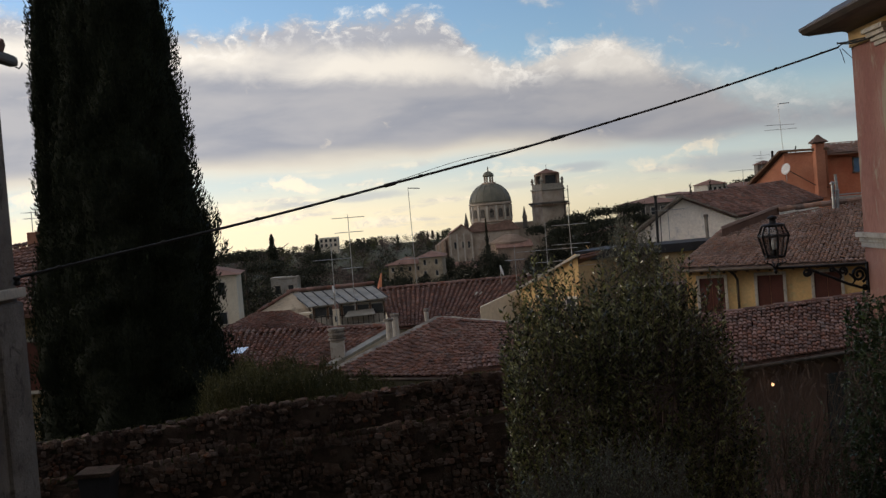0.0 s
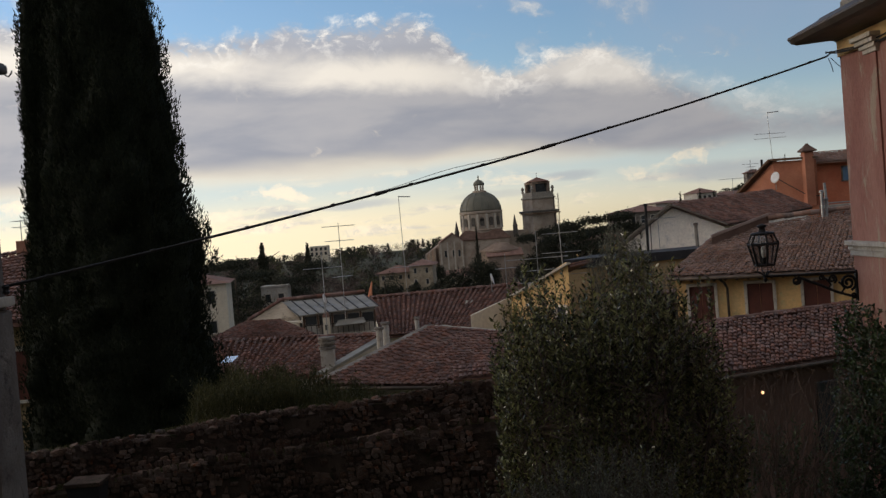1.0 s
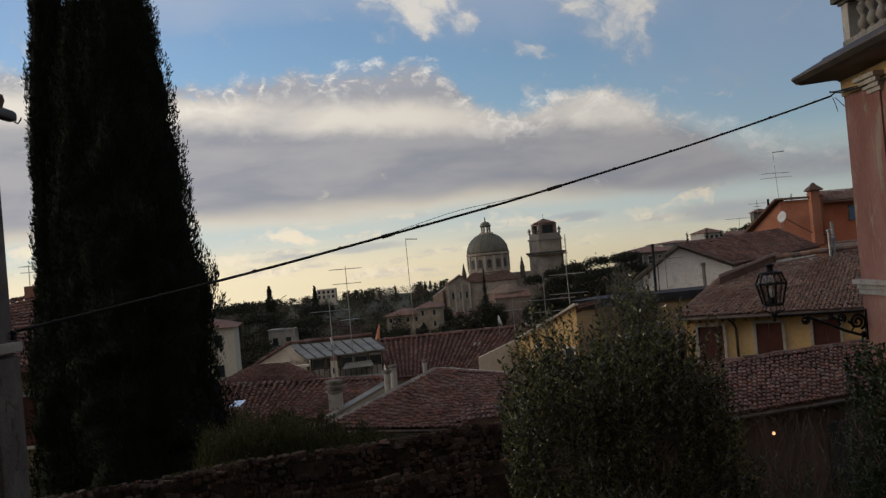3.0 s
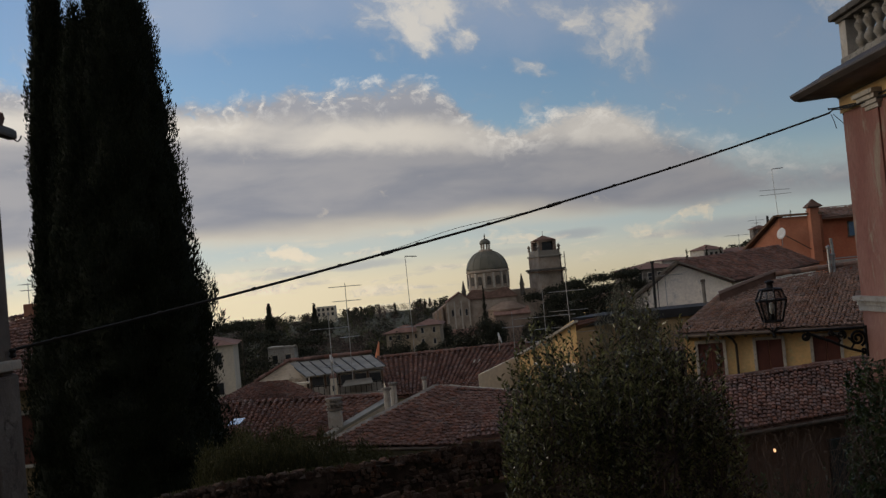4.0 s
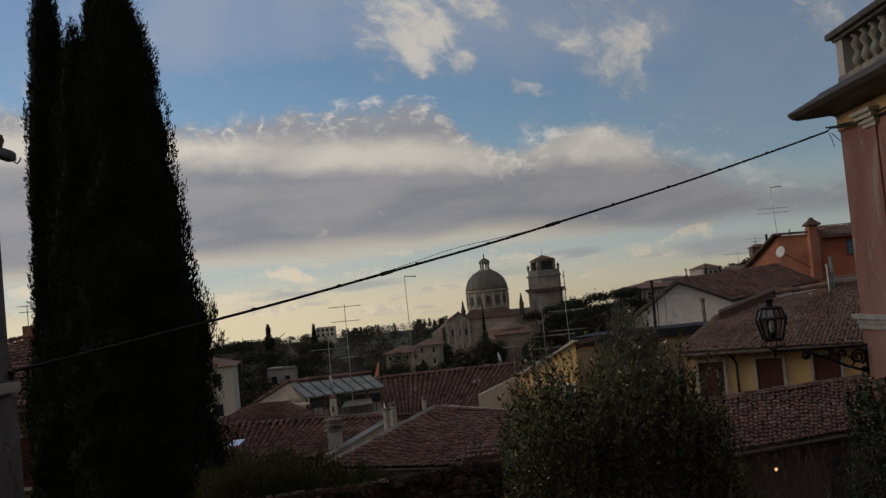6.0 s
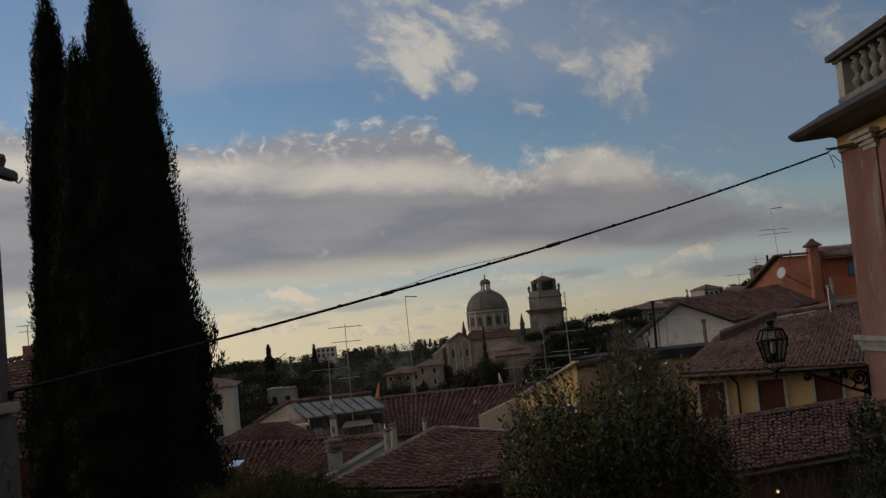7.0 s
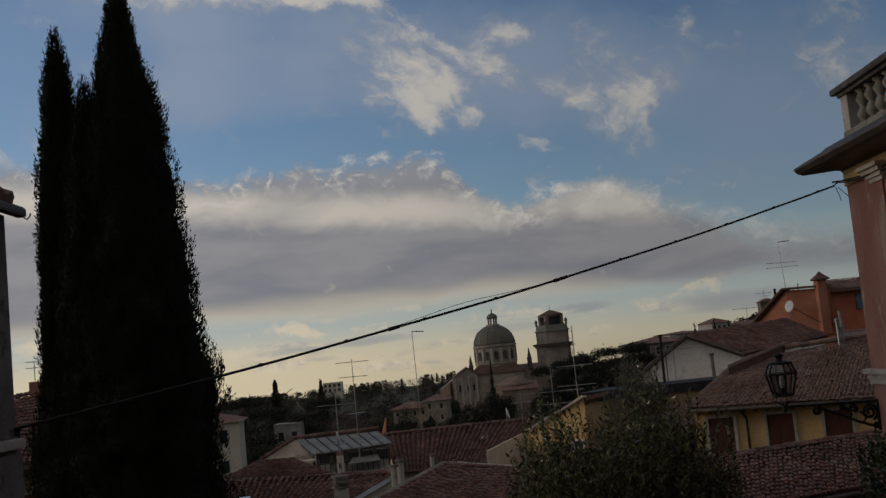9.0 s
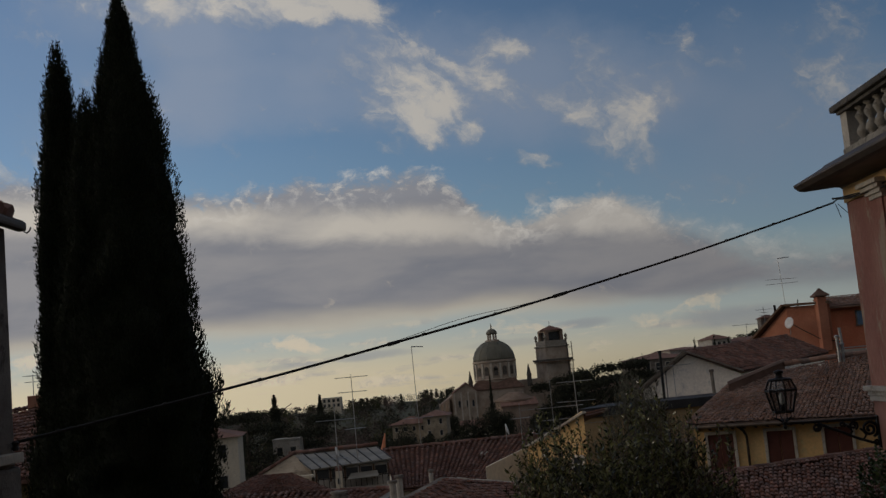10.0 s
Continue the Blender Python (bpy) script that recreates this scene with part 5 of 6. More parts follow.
    t = thing("bell_tower", (40.5, 452, 2), "unfinished square stone bell tower with a tiled pavilion on top", "tower")
    tx, ty, yaw = 41.2, 452.0, 20

    def sq(half, z0, z1, dx=0.0, bevel=0.0):
        return box(bmesh.new(), pose(tx + dx, ty, (z0 + z1) / 2, 0, 0, yaw), 2 * half, 2 * half, z1 - z0, bevel)

    part("shaft", sq(5.4, 2, 31.0), M_CHURCH, t)
    part("cornice", sq(6.4, 31.0, 31.8, 0, 0.2), M_BLACKSTONE, t)
    part("cornice", sq(5.9, 30.2, 31.0), M_CHURCH, t)
    part("belfry", sq(5.1, 31.8, 37.0), M_CHURCH, t)
    part("cornice", sq(5.5, 36.6, 37.3, 0, 0.15), M_OLDSTONE, t)
    part("parapet", sq(4.9, 37.3, 39.4), M_OLDSTONE, t)
    for sx in (-1, 1):
        for sy in (-1, 1):
            part("pier", box(bmesh.new(), pose(tx, ty, 0, 0, 0, yaw) @ pose(sx * 3.3, sy * 3.3, 41.3), 1.3, 1.3, 4.6), M_BRICKY, t)
    part("pavilion_core", sq(2.9, 39.0, 43.0), M_WINDOW, t)
    part("frieze", sq(4.0, 42.9, 43.7), M_BRICKY, t)
    part("roof", lathe(bmesh.new(), [(6.3, 43.6), (6.3, 43.9), (0.3, 45.7)], (tx, ty, 0), 4), M_TILE_FAR, t, "low tiled pyramid roof")
    part("cross", rod(bmesh.new(), (tx, ty, 45.5), (tx, ty, 47.6), 0.09, n=6), M_IRON, t)
    for sx in (-1, 1):
        for sy in (-1, 1):
            p = (pose(tx, ty, 0, 0, 0, yaw) @ Vector((sx * 4.7, sy * 4.7, 0)))
            part("urn", lathe(bmesh.new(), [(0.6, 0), (0.6, 0.6), (0.3, 0.8), (0.75, 1.4), (0.6, 2.0), (0.1, 2.7)], (p.x, p.y, 39.3), 8), M_OLDSTONE, t)
    s = thing("scaffolding", (48, 446, 2), "slender metal scaffolding beside the tower", "scaffolding")
    for x, y in ((47.2, 445.5), (49.0, 445.5), (47.2, 448), (49.0, 448)):
        part("standard", rod(bmesh.new(), (x, y, 2), (x, y, 38.2), 0.09, n=5), M_IRON, s)
    for z in range(6, 38, 3):
        bm = rod(bmesh.new(), (47.0, 445.5, z), (49.2, 445.5, z), 0.07, n=5)
        rod(bm, (47.0, 448, z), (49.2, 448, z), 0.07, n=5)
        part("ledger", bm, M_IRON, s)
    part("platform", box_at(34.5, 49.4, 444.2, 445.4, 30.3, 30.7), M_UNDER, s)


build_church()


# ---- distant houses ----
def far_house(name, label, x0, x1, y, z0, z1, depth, mat, roof=0.0, cols=0, rows=0, win=(1.0, 1.5), wmat=None, yaw=0.0, eaves=0.5, flat=False):
    """A house block with real window reveals and a hipped tile roof."""
    cx, cy = (x0 + x1) / 2, y + depth / 2
    h = thing(name, (cx, cy, z0), label, "house")
    m = pose(cx, cy, 0, 0, 0, yaw)
    w, d = (x1 - x0) / 2, depth / 2
    bm = bmesh.new()
    box(bm, m @ pose(0, 0, (z0 + z1) / 2), 2 * w, 2 * d, z1 - z0)
    part("wall", bm, mat, h)
    if flat:
        part("roof", box(bmesh.new(), m @ pose(0, 0, z1 + 0.15), 2 * w + 0.1, 2 * d + 0.1, 0.2), M_GREYPL, h)
    else:
        r = bmesh.new()
        e = eaves
        lo = [r.verts.new(m @ Vector(p)) for p in ((-w - e, -d - e, z1), (w + e, -d - e, z1), (w + e, d + e, z1), (-w - e, d + e, z1))]
        k = max(0.0, w - d)
        hi = [r.verts.new(m @ Vector(p)) for p in ((-k - 0.05, 0, z1 + roof), (k + 0.05, 0, z1 + roof))]
        for f in ((lo[0], lo[1], hi[1], hi[0]), (lo[2], lo[3], hi[0], hi[1]), (lo[1], lo[2], hi[1]), (lo[3], lo[0], hi[0]), lo[::-1]):
            r.faces.new(f)
        part("roof", r, M_TILE_FAR, h, "hipped clay-tile roof")
    a, b = m @ Vector((-w, -d, 0)), m @ Vector((w, -d, 0))
    f = Face(a, b)
    for j in range(rows):
        for i in range(cols):
            zz = z1 - 0.7 - win[1] - j * 3.1
            if zz > z0:
                plain_window(h, f, 2 * w * (i + 0.5) / cols, zz, win[0], win[1], wmat)
    return h


far_house("villa", "long pale villa with a low tiled roof among trees", -18.4, -8.6, 302, 3, 16.9, 9, M_VILLA, 1.9, 4, 2, (0.9, 1.3), yaw=-6, eaves=1.0)
far_house("villa", "cream villa wing with tall windows", -9.6, -3.1, 297, 3, 18.6, 12, M_VILLA, 1.5, 2, 2, (0.8, 1.5), yaw=-4, eaves=0.9)
far_house("white_house", "plain white house with a red tiled roof beside dark trees", -33.0, -23.3, 110, 9, 25.55, 9, M_CREAM, 1.4, 3, 2, (0.9, 1.3), yaw=8)
far_house("ruined_block", "small pale roofless block with dark openings", -22.5, -19.3, 130, 8, 23.7, 3, M_GREYPL, 0, 2, 1, (0.75, 1.1), flat=True)
far_house("villa", "pale building on the distant wooded ridge", -88, -76, 705, 10, 20.6, 12, M_CREAM, 0, 4, 2, (1.6, 2.0), flat=True)
# hillside walls: brownish, and darker plaster in place of the shade on them
far_house("hillside_house", "grey-brown hillside house among cypresses", 33.5, 43.5, 202, 8, 29.0, 10, M_DIRTY, 1.2, 5, 3, (0.9, 1.5), yaw=14)
far_house("hillside_house", "stepped hillside house with a roof terrace", 41.0, 50.0, 210, 10, 30.3, 9, M_GREYPL, 0.5, 4, 3, (0.9, 1.5), yaw=10)
far_house("hillside_house", "hillside villa with a low pitched roof", 70.5, 76.5, 300, 15, 32.4, 8, M_GREYPL, 1.5, 4, 2, (1.0, 1.5), yaw=15)
far_house("hillside_house", "long low hillside house", 77.0, 92.0, 305, 15, 31.4, 9, M_DIRTY, 1.0, 6, 2, (1.0, 1.5), yaw=8)
far_house("red_roof_house", "low house with a red roof under the pines", 22.5, 31.5, 175, 8, 24.6, 8, M_OCHRE, 1.4, 3, 1, (0.9, 1.3))
far_house("low_house", "low cream house below the church", -3.5, 14.0, 330, 3, 13.0, 8, M_CREAM, 2.0, 5, 2, (1.0, 1.6), yaw=5)
shade = thing("folded_sunshade", (-8.2, 118, 20), "folded orange sunshade on a pole", "sunshade")
part("cloth", rod(bmesh.new(), (-8.55, 118, 22.3), (-8.2, 118, 24.1), 0.28, 0.06, 8), M_FLAG, shade)
part("pole", rod(bmesh.new(), (-8.7, 118, 20), (-8.5, 118, 22.5), 0.05, n=6), M_IRON, shade)


# ---- trees and plants ----
def clump_tree(x, y, z0, height, radius, n, leaf, shape="round", squash=1.0):
    """Leaf masses of one tree: several uneven clumps about a trunk."""
    if shape == "cone":
        t = rng.uniform(0, 1, n) ** 0.7
        r = radius * t * rng.uniform(0.35, 1.08, n) * (0.8 + 0.3 * np.sin(t * 40))
        a = rng.uniform(0, 2 * np.pi, n)
        p = np.stack([x + r * np.cos(a), y + r * np.sin(a), z0 + height * (1 - t * 0.92)], 1)
    elif shape == "tiers":
        k = 9
        tier = rng.integers(0, k, n)
        zc = z0 + height * (0.3 + 0.68 * tier / (k - 1))
        off = rng.uniform(-0.45, 0.45, (k, 2)) * radius
        rr = radius * (1.05 - 0.6 * tier / (k - 1)) * np.sqrt(rng.uniform(0, 1, n)) * rng.uniform(0.7, 1.1, n)
        a = rng.uniform(0, 2 * np.pi, n)
        p = np.stack([x + off[tier, 0] + rr * np.cos(a), y + off[tier, 1] + rr * np.sin(a), zc + rng.normal(0, 0.016 * height, n) - 0.05 * rr], 1)
    else:
        k = 11
        c = unit(rng.normal(size=(k, 3))) * rng.uniform(0.35, 0.75, (k, 1))
        rad = rng.uniform(0.3, 0.5, k)
        i = rng.integers(0, k, n)
        q = c[i] + unit(rng.normal(size=(n, 3))) * (rad[i] * rng.uniform(0.55, 1.05, n))[:, None]
        p = np.stack([x + q[:, 0] * radius, y + q[:, 1] * radius, z0 + height * 0.62 + q[:, 2] * height * 0.38 * squash], 1)
    axis = rng.normal(size=(n, 3)) + [0, 0, 0.5]
    s = leaf * rng.uniform(0.6, 1.4, n)
    return leaf_arrays(p, axis, s, s * 0.62)


def skyline(r):
    """Slope of the wooded skyline as seen from the terrace, by x over y."""
    return np.interp(r, (-0.4, -0.22, -0.12, 0.0, 0.1, 0.16, 0.185, 0.24, 0.28, 0.38, 0.6), (-0.020, -0.019, -0.018, -0.013, -0.0105, -0.010, -0.008, 0.004, 0.012, 0.036, 0.07))


def build_woods():
    sets = {"evergreen": [], "bare": [], "scrub": []}
    for y0, y1, count, n, leaf in ((95, 170, 90, 800, 0.32), (170, 300, 200, 620, 0.48), (300, 460, 330, 460, 0.75), (460, 700, 520, 400, 0.75), (700, 1100, 480, 320, 1.0)):
        for _ in range(count):
            y = rng.uniform(y0, y1)
            r = rng.uniform(-0.42, 0.52)
            x = r * y
            z = gz(x, y)
            if 380 < y < 475 and -14 < x < 54:
                continue
            if 290 < y < 316 and -22 < x < 0 or 280 < y < 300 and -14 < x < 0:
                continue
            if y < 135 and (-42 < x < -15 or -0.185 < r < -0.14) or 195 < y < 225 and 30 < x < 54:
                continue
            lim = 30 + skyline(r) * y - z - (0.004 if abs(r - 0.1) < 0.1 else 0.0) * y
            h = min(rng.uniform(7, 15) * (1.0 if y < 500 else 1.15), lim)
            if y < 300 and abs(r + 0.03) < 0.06:
                h = min(h, 30 - 0.062 * y - z)
            if 60 < y < 420 and 0.0 < r < 0.14:
                h = min(h, 30 - 0.036 * y - z)
            if h < 3:
                continue
            kind = rng.choice(["evergreen", "bare", "scrub"], p=[0.34, 0.56, 0.10])
            shape = "round" if kind != "evergreen" else rng.choice(["round", "tiers", "cone"], p=[0.5, 0.3, 0.2])
            rad = h * (0.24 if shape == "cone" else rng.uniform(0.42, 0.62))
            drop = 0.35 * h if y > 280 and shape != "cone" else 0.0      # far crowns reach down to the scrub
            if kind == "bare":
                sets[kind].append(clump_tree(x, y, z - drop, h + drop, rad, int(n * 1.3), leaf * 0.5, shape))
            else:
                sets[kind].append(clump_tree(x, y, z - drop, h + drop, rad, n, leaf, shape))
    for kind, mat, label in (("evergreen", M_PINE, "dense dark evergreen woods on the hillside"), ("bare", M_BARE, "bare brown winter trees"), ("scrub", M_MEADOW, "olive-green scrub between the trees")):
        single("woods", from_arrays("woods", *merge(*sets[kind])), mat, label, "trees", kind="stuff")


build_woods()


def lone_tree(name, label, x, y, height, radius, n, leaf, shape, z0=None):
    z = gz(x, y) if z0 is None else z0
    t = thing(name, (x, y, z), label, "tree")
    trunk = rod(bmesh.new(), (x, y, z - 0.3), (x, y, z + height * 0.9), height * 0.022, height * 0.006, 8)
    for i in range(7):
        a = rng.uniform(0, 6.28)
        s = rng.uniform(0.4, 0.8)
        rod(trunk, (x, y, z + height * s), (x + radius * 0.7 * math.cos(a), y + radius * 0.7 * math.sin(a), z + height * (s + 0.12)), height * 0.008, height * 0.003, 5)
    part("trunk", trunk, M_BARK, t)
    part("crown", from_arrays("crown", *clump_tree(x, y, z, height, radius, int(n * 2.4), leaf * 0.55, shape)), M_PINE, t)


def top_tree(name, label, x, y, top, radius, n, leaf, shape):
    lone_tree(name, label, x, y, top - gz(x, y), radius, n, leaf, shape)


top_tree("cedar_tree", "spreading dark cedar with tiered branches", -24.5, 125, 27.4, 6.5, 5200, 0.5, "tiers")
top_tree("cedar_tree", "spreading dark cedar with tiered branches", -19.5, 135, 26.2, 6.0, 4600, 0.5, "tiers")
top_tree("fir_tree", "pointed dark fir above the skyline", -50.7, 300, 28.2, 8.0, 4200, 0.9, "cone")
top_tree("umbrella_pine", "rounded dark umbrella pine among lower trees", -8.6, 150, 24.0, 3.6, 5200, 0.36, "round")
top_tree("fir_tree", "dark fir on the ridge", -66.0, 520, 25.2, 5.0, 1500, 1.3, "cone")
top_tree("cypress_tree", "slim dark cypress before the church", 13.0, 415, 27.4, 1.7, 2200, 0.6, "cone")
top_tree("evergreen_tree", "dark bushy evergreen below the church", 2.6, 215, 22.6, 4.2, 3600, 0.55, "round")
top_tree("evergreen_tree", "dark bushy evergreen below the church", 8.0, 225, 22.2, 4.6, 3600, 0.55, "round")
top_tree("cedar_tree", "dark cedar beside the tower", 18.5, 170, 28.0, 4.5, 4200, 0.55, "tiers")
top_tree("cedar_tree", "dark cedar on the slope", 24.0, 172, 28.8, 5.2, 4600, 0.55, "tiers")
top_tree("cedar_tree", "dark cedar on the slope", 29.5, 180, 28.9, 4.2, 3800, 0.55, "tiers")
for tx, ty, tt, tr in ((30.0, 260, 19.5, 4.2), (22.5, 300, 17.0, 4.0), (36.0, 300, 21.5, 5.0), (43.0, 330, 21.0, 5.0), (12.0, 300, 18.5, 4.0), (-2.0, 330, 18.0, 4.5), (-6.5, 260, 16.2, 3.5), (-13.0, 255, 16.0, 4.0), (-18.5, 250, 17.0, 4.0), (-2.0, 255, 17.5, 3.6)):
    top_tree("evergreen_tree", "dark bushy evergreen below the church", tx, ty, tt, tr, 2400, 0.7, "round")
for tx, ty, tt, tr in ((14.8, 168, 26.8, 4.0), (21.3, 166, 28.3, 4.5), (27.0, 176, 28.9, 4.6), (33.0, 186, 29.2, 4.4), (16.5, 178, 27.4, 4.0)):
    top_tree("cedar_tree", "dark cedar on the slope by the tower", tx, ty, tt, tr, 4200, 0.5, "tiers")
for tx, ty, tt in ((46.0, 206, 32.3), (52.0, 215, 32.4), (55.5, 218, 32.0), (88.0, 300, 33.9), (84.0, 298, 33.4), (97.0, 320, 38.0), (104.0, 322, 42.0)):
    top_tree("cypress_tree", "small dark cypress on the hillside", tx, ty, tt, 1.3, 900, 0.5, "cone")
for tx, ty, tt, tr in ((60.0, 230, 31.2, 3.5), (66.0, 260, 31.5, 4.0), (92.0, 310, 35.5, 4.5), (112.0, 350, 42.0, 6.0)):
    top_tree("evergreen_tree", "dark round evergreen on the hill", tx, ty, tt, tr, 1800, 0.7, "round")


def flame(a, z, cx, amount=1.0):
    """Uneven upright tongues of foliage round a column."""
    x, y = math.cos(a), math.sin(a)
    return 1 + amount * (0.30 * noise.noise(Vector((x * 2.1 + cx * 9, y * 2.1, z * 0.75))) + 0.24 * noise.noise(Vector((x * 4.6, y * 4.6 + cx * 5, z * 2.0 + 7))) + 0.12 * noise.noise(Vector((x * 9.5, y * 9.5 + cx, z * 5.5 + 3))))


def cypress(name, label, base, spires, seed):
    """A columnar cypress: one trunk, a crown of upright sprays about each leader."""
    gen = np.random.default_rng(seed)
    t = thing(name, base, label, "tree", "tall cypresses")
    trunk = rod(bmesh.new(), base, (base[0], base[1], base[2] + 9), 0.22, 0.05, 10)
    for cx, cy, prof, _ in spires:
        rod(trunk, (base[0], base[1], base[2] + 2.0), (cx, cy, prof[-1][0] - 0.6), 0.09, 0.012, 6)
    part("trunk", trunk, M_BARK, t)
    sets = []
    core = bmesh.new()
    for cx, cy, prof, count in spires:
        zs = np.array([p[0] for p in prof])
        lo, hi = zs[0], zs[-1]
        grid = np.linspace(lo, hi, 400)
        area = np.interp(grid, zs, [p[1] for p in prof]) + 0.06
        cdf = np.cumsum(area)
        z = np.interp(gen.uniform(0, cdf[-1], count), cdf, grid)
        a = gen.uniform(0, 2 * np.pi, count)
        r0 = np.interp(z, zs, [p[1] for p in prof])
        lump = np.array([flame(u, v, cx) for u, v in zip(a.tolist(), z.tolist())])
        r = r0 * 0.96 * lump * (1.02 - 0.20 * gen.uniform(0, 1, count) ** 1.6) + 0.01
        p = np.stack([cx + r * np.cos(a), cy + r * np.sin(a), z], 1)
        out = np.stack([np.cos(a), np.sin(a), 0 * a], 1)
        axis = out * gen.uniform(0.1, 0.75, (count, 1)) + [0, 0, 1.0] + gen.normal(0, 0.28, (count, 3))
        L = gen.uniform(0.04, 0.11, count)
        sets.append(leaf_arrays(p, axis, L, L * gen.uniform(0.22, 0.4, count)))
        # loose feathery sprays that break the outline
        k = count // 16
        z2 = lo + (hi - lo) * gen.uniform(0, 1, k) ** 0.75
        a2 = gen.uniform(0, 2 * np.pi, k)
        r2 = np.interp(z2, zs, [p_[1] for p_ in prof]) * 0.96 * np.array([flame(u, v, cx) for u, v in zip(a2.tolist(), z2.tolist())])
        q = np.stack([cx + r2 * np.cos(a2), cy + r2 * np.sin(a2), z2], 1)
        for s in range(5):
            d = np.stack([np.cos(a2) * 0.22, np.sin(a2) * 0.22, 0 * a2 + 1.0], 1)
            qs = q + d * (0.05 * s) + gen.normal(0, 0.012, (k, 3))
            L2 = gen.uniform(0.04, 0.09, k)
            sets.append(leaf_arrays(qs, d + gen.normal(0, 0.3, (k, 3)), L2, L2 * 0.3))
        # dark solid core, coloured as the shade deep inside the crown
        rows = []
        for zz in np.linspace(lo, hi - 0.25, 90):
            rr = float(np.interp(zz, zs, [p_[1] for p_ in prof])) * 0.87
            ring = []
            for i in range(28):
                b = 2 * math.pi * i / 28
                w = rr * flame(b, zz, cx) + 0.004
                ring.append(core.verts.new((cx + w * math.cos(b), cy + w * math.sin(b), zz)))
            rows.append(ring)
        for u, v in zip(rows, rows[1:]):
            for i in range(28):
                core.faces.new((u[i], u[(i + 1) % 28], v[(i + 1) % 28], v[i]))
    part("shade_core", core, M_CYPCORE, t, smooth=True)
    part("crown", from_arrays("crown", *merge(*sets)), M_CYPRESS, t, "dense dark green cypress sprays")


cypress("cypress_tree", "very tall dark green cypress behind the garden wall", (-5.9, 20.2, 22.0), [
    (-5.85, 20.0, [(24.0, 1.40), (27.5, 1.50), (29.0, 1.42), (29.9, 1.31), (31.2, 1.12), (32.5, 0.94), (34.4, 0.74), (35.1, 0.66), (35.6, 0.56), (36.1, 0.41), (36.65, 0.27), (37.1, 0.19), (37.4, 0.09), (37.65, 0.01)], 85000),
    (-6.55, 19.9, [(27.0, 0.9), (32.0, 0.62), (34.2, 0.42), (35.1, 0.22), (35.75, 0.02)], 24000),
], 3)
cypress("cypress_tree", "second slimmer cypress grown against the taller one", (-7.15, 20.3, 22.0), [
    (-7.16, 20.2, [(24.0, 0.75), (27.2, 0.88), (28.6, 0.86), (30.0, 0.62), (32.0, 0.48), (34.4, 0.40), (35.0, 0.33), (35.65, 0.27), (36.1, 0.20), (36.45, 0.12), (36.85, 0.01)], 44000),
    (-7.36, 20.0, [(28.0, 0.36), (31.0, 0.24), (33.2, 0.15), (33.9, 0.10), (34.4, 0.01)], 9000),
], 4)


def leafy_bush(name, label, category, base, crown, shoots, step, leaf, aspect, mat, lean, seed, twig=0.006, spread_axis=0.55, length=(0.5, 1.1)):
    """Shoots that rise from a base to points of a crown; leaves along the upper part of each."""
    gen = np.random.default_rng(seed)
    t = thing(name, base, label, category)
    stems = bmesh.new()
    pos, axes, hubs = [], [], []
    for i in range(max(5, shoots // 45)):
        tip = Vector(crown(gen))
        root = Vector((base[0] + gen.normal(0, 0.12), base[1] + gen.normal(0, 0.12), base[2]))
        bend = root.lerp(tip, 0.5) + Vector((gen.normal(0, 0.12), gen.normal(0, 0.12), 0))
        hub = root.lerp(tip, 0.8)
        rod(stems, root, bend, 0.02, 0.013, 5)
        rod(stems, bend, hub, 0.013, 0.007, 5)
        hubs += [bend, hub]
    for i in range(shoots):
        tip = Vector(crown(gen))
        up = ((tip - Vector(base)).normalized() + Vector((gen.normal(0, lean), gen.normal(0, lean), 0.9))).normalized()
        L = gen.uniform(*length)
        start = tip - up * L
        near = min(hubs, key=lambda h: (h - start).length)
        rod(stems, near, start, twig, twig * 0.8, 3)
        rod(stems, start, tip, twig, twig * 0.3, 4)
        n = int(L / step)
        s = np.linspace(0.0, 1.0, n)[:, None]
        p = np.array(start) + (np.array(tip) - np.array(start)) * s
        pos.append(p)
        out = gen.normal(size=(n, 3))
        out -= (out @ np.array(up))[:, None] * np.array(up)
        axes.append(unit(out) * spread_axis + np.array(up) * gen.uniform(0.45, 1.0, (n, 1)))
    pos, axes = np.concatenate(pos), np.concatenate(axes)
    k = len(pos)
    L = leaf * gen.uniform(0.6, 1.15, k)
    part("stem", stems, M_TWIG, t)
    part("foliage", from_arrays("foliage", *leaf_arrays(pos, axes, L, L * aspect, 0.18)), mat, t)


def laurel_crown(gen):
    x, y = gen.uniform(0.42, 3.05), gen.uniform(-1.0, 1.0)
    top = float(np.interp(x, (0.42, 0.5, 0.72, 0.95, 1.15, 1.35, 1.6, 1.95, 2.2, 2.45, 2.65, 2.85, 2.95, 3.05), (28.0, 28.45, 28.88, 28.98, 28.80, 28.86, 28.92, 29.10, 29.16, 28.95, 28.78, 28.62, 28.1, 27.4)))
    top += 0.34 * noise.noise(Vector((x * 3.6, y * 2.6, 3.0))) + 0.16 * noise.noise(Vector((x * 9.0, y * 7.0, 5.0))) - 0.22 * y * y
    k = gen.uniform()
    z = top + gen.uniform(0.05, 0.55) if k < (0.13 if x < 1.3 else 0.07) else top - abs(gen.normal(0, 0.16)) if k < 0.36 else gen.uniform(25.8, top - 0.1)
    return (x, 12.0 + y, z)


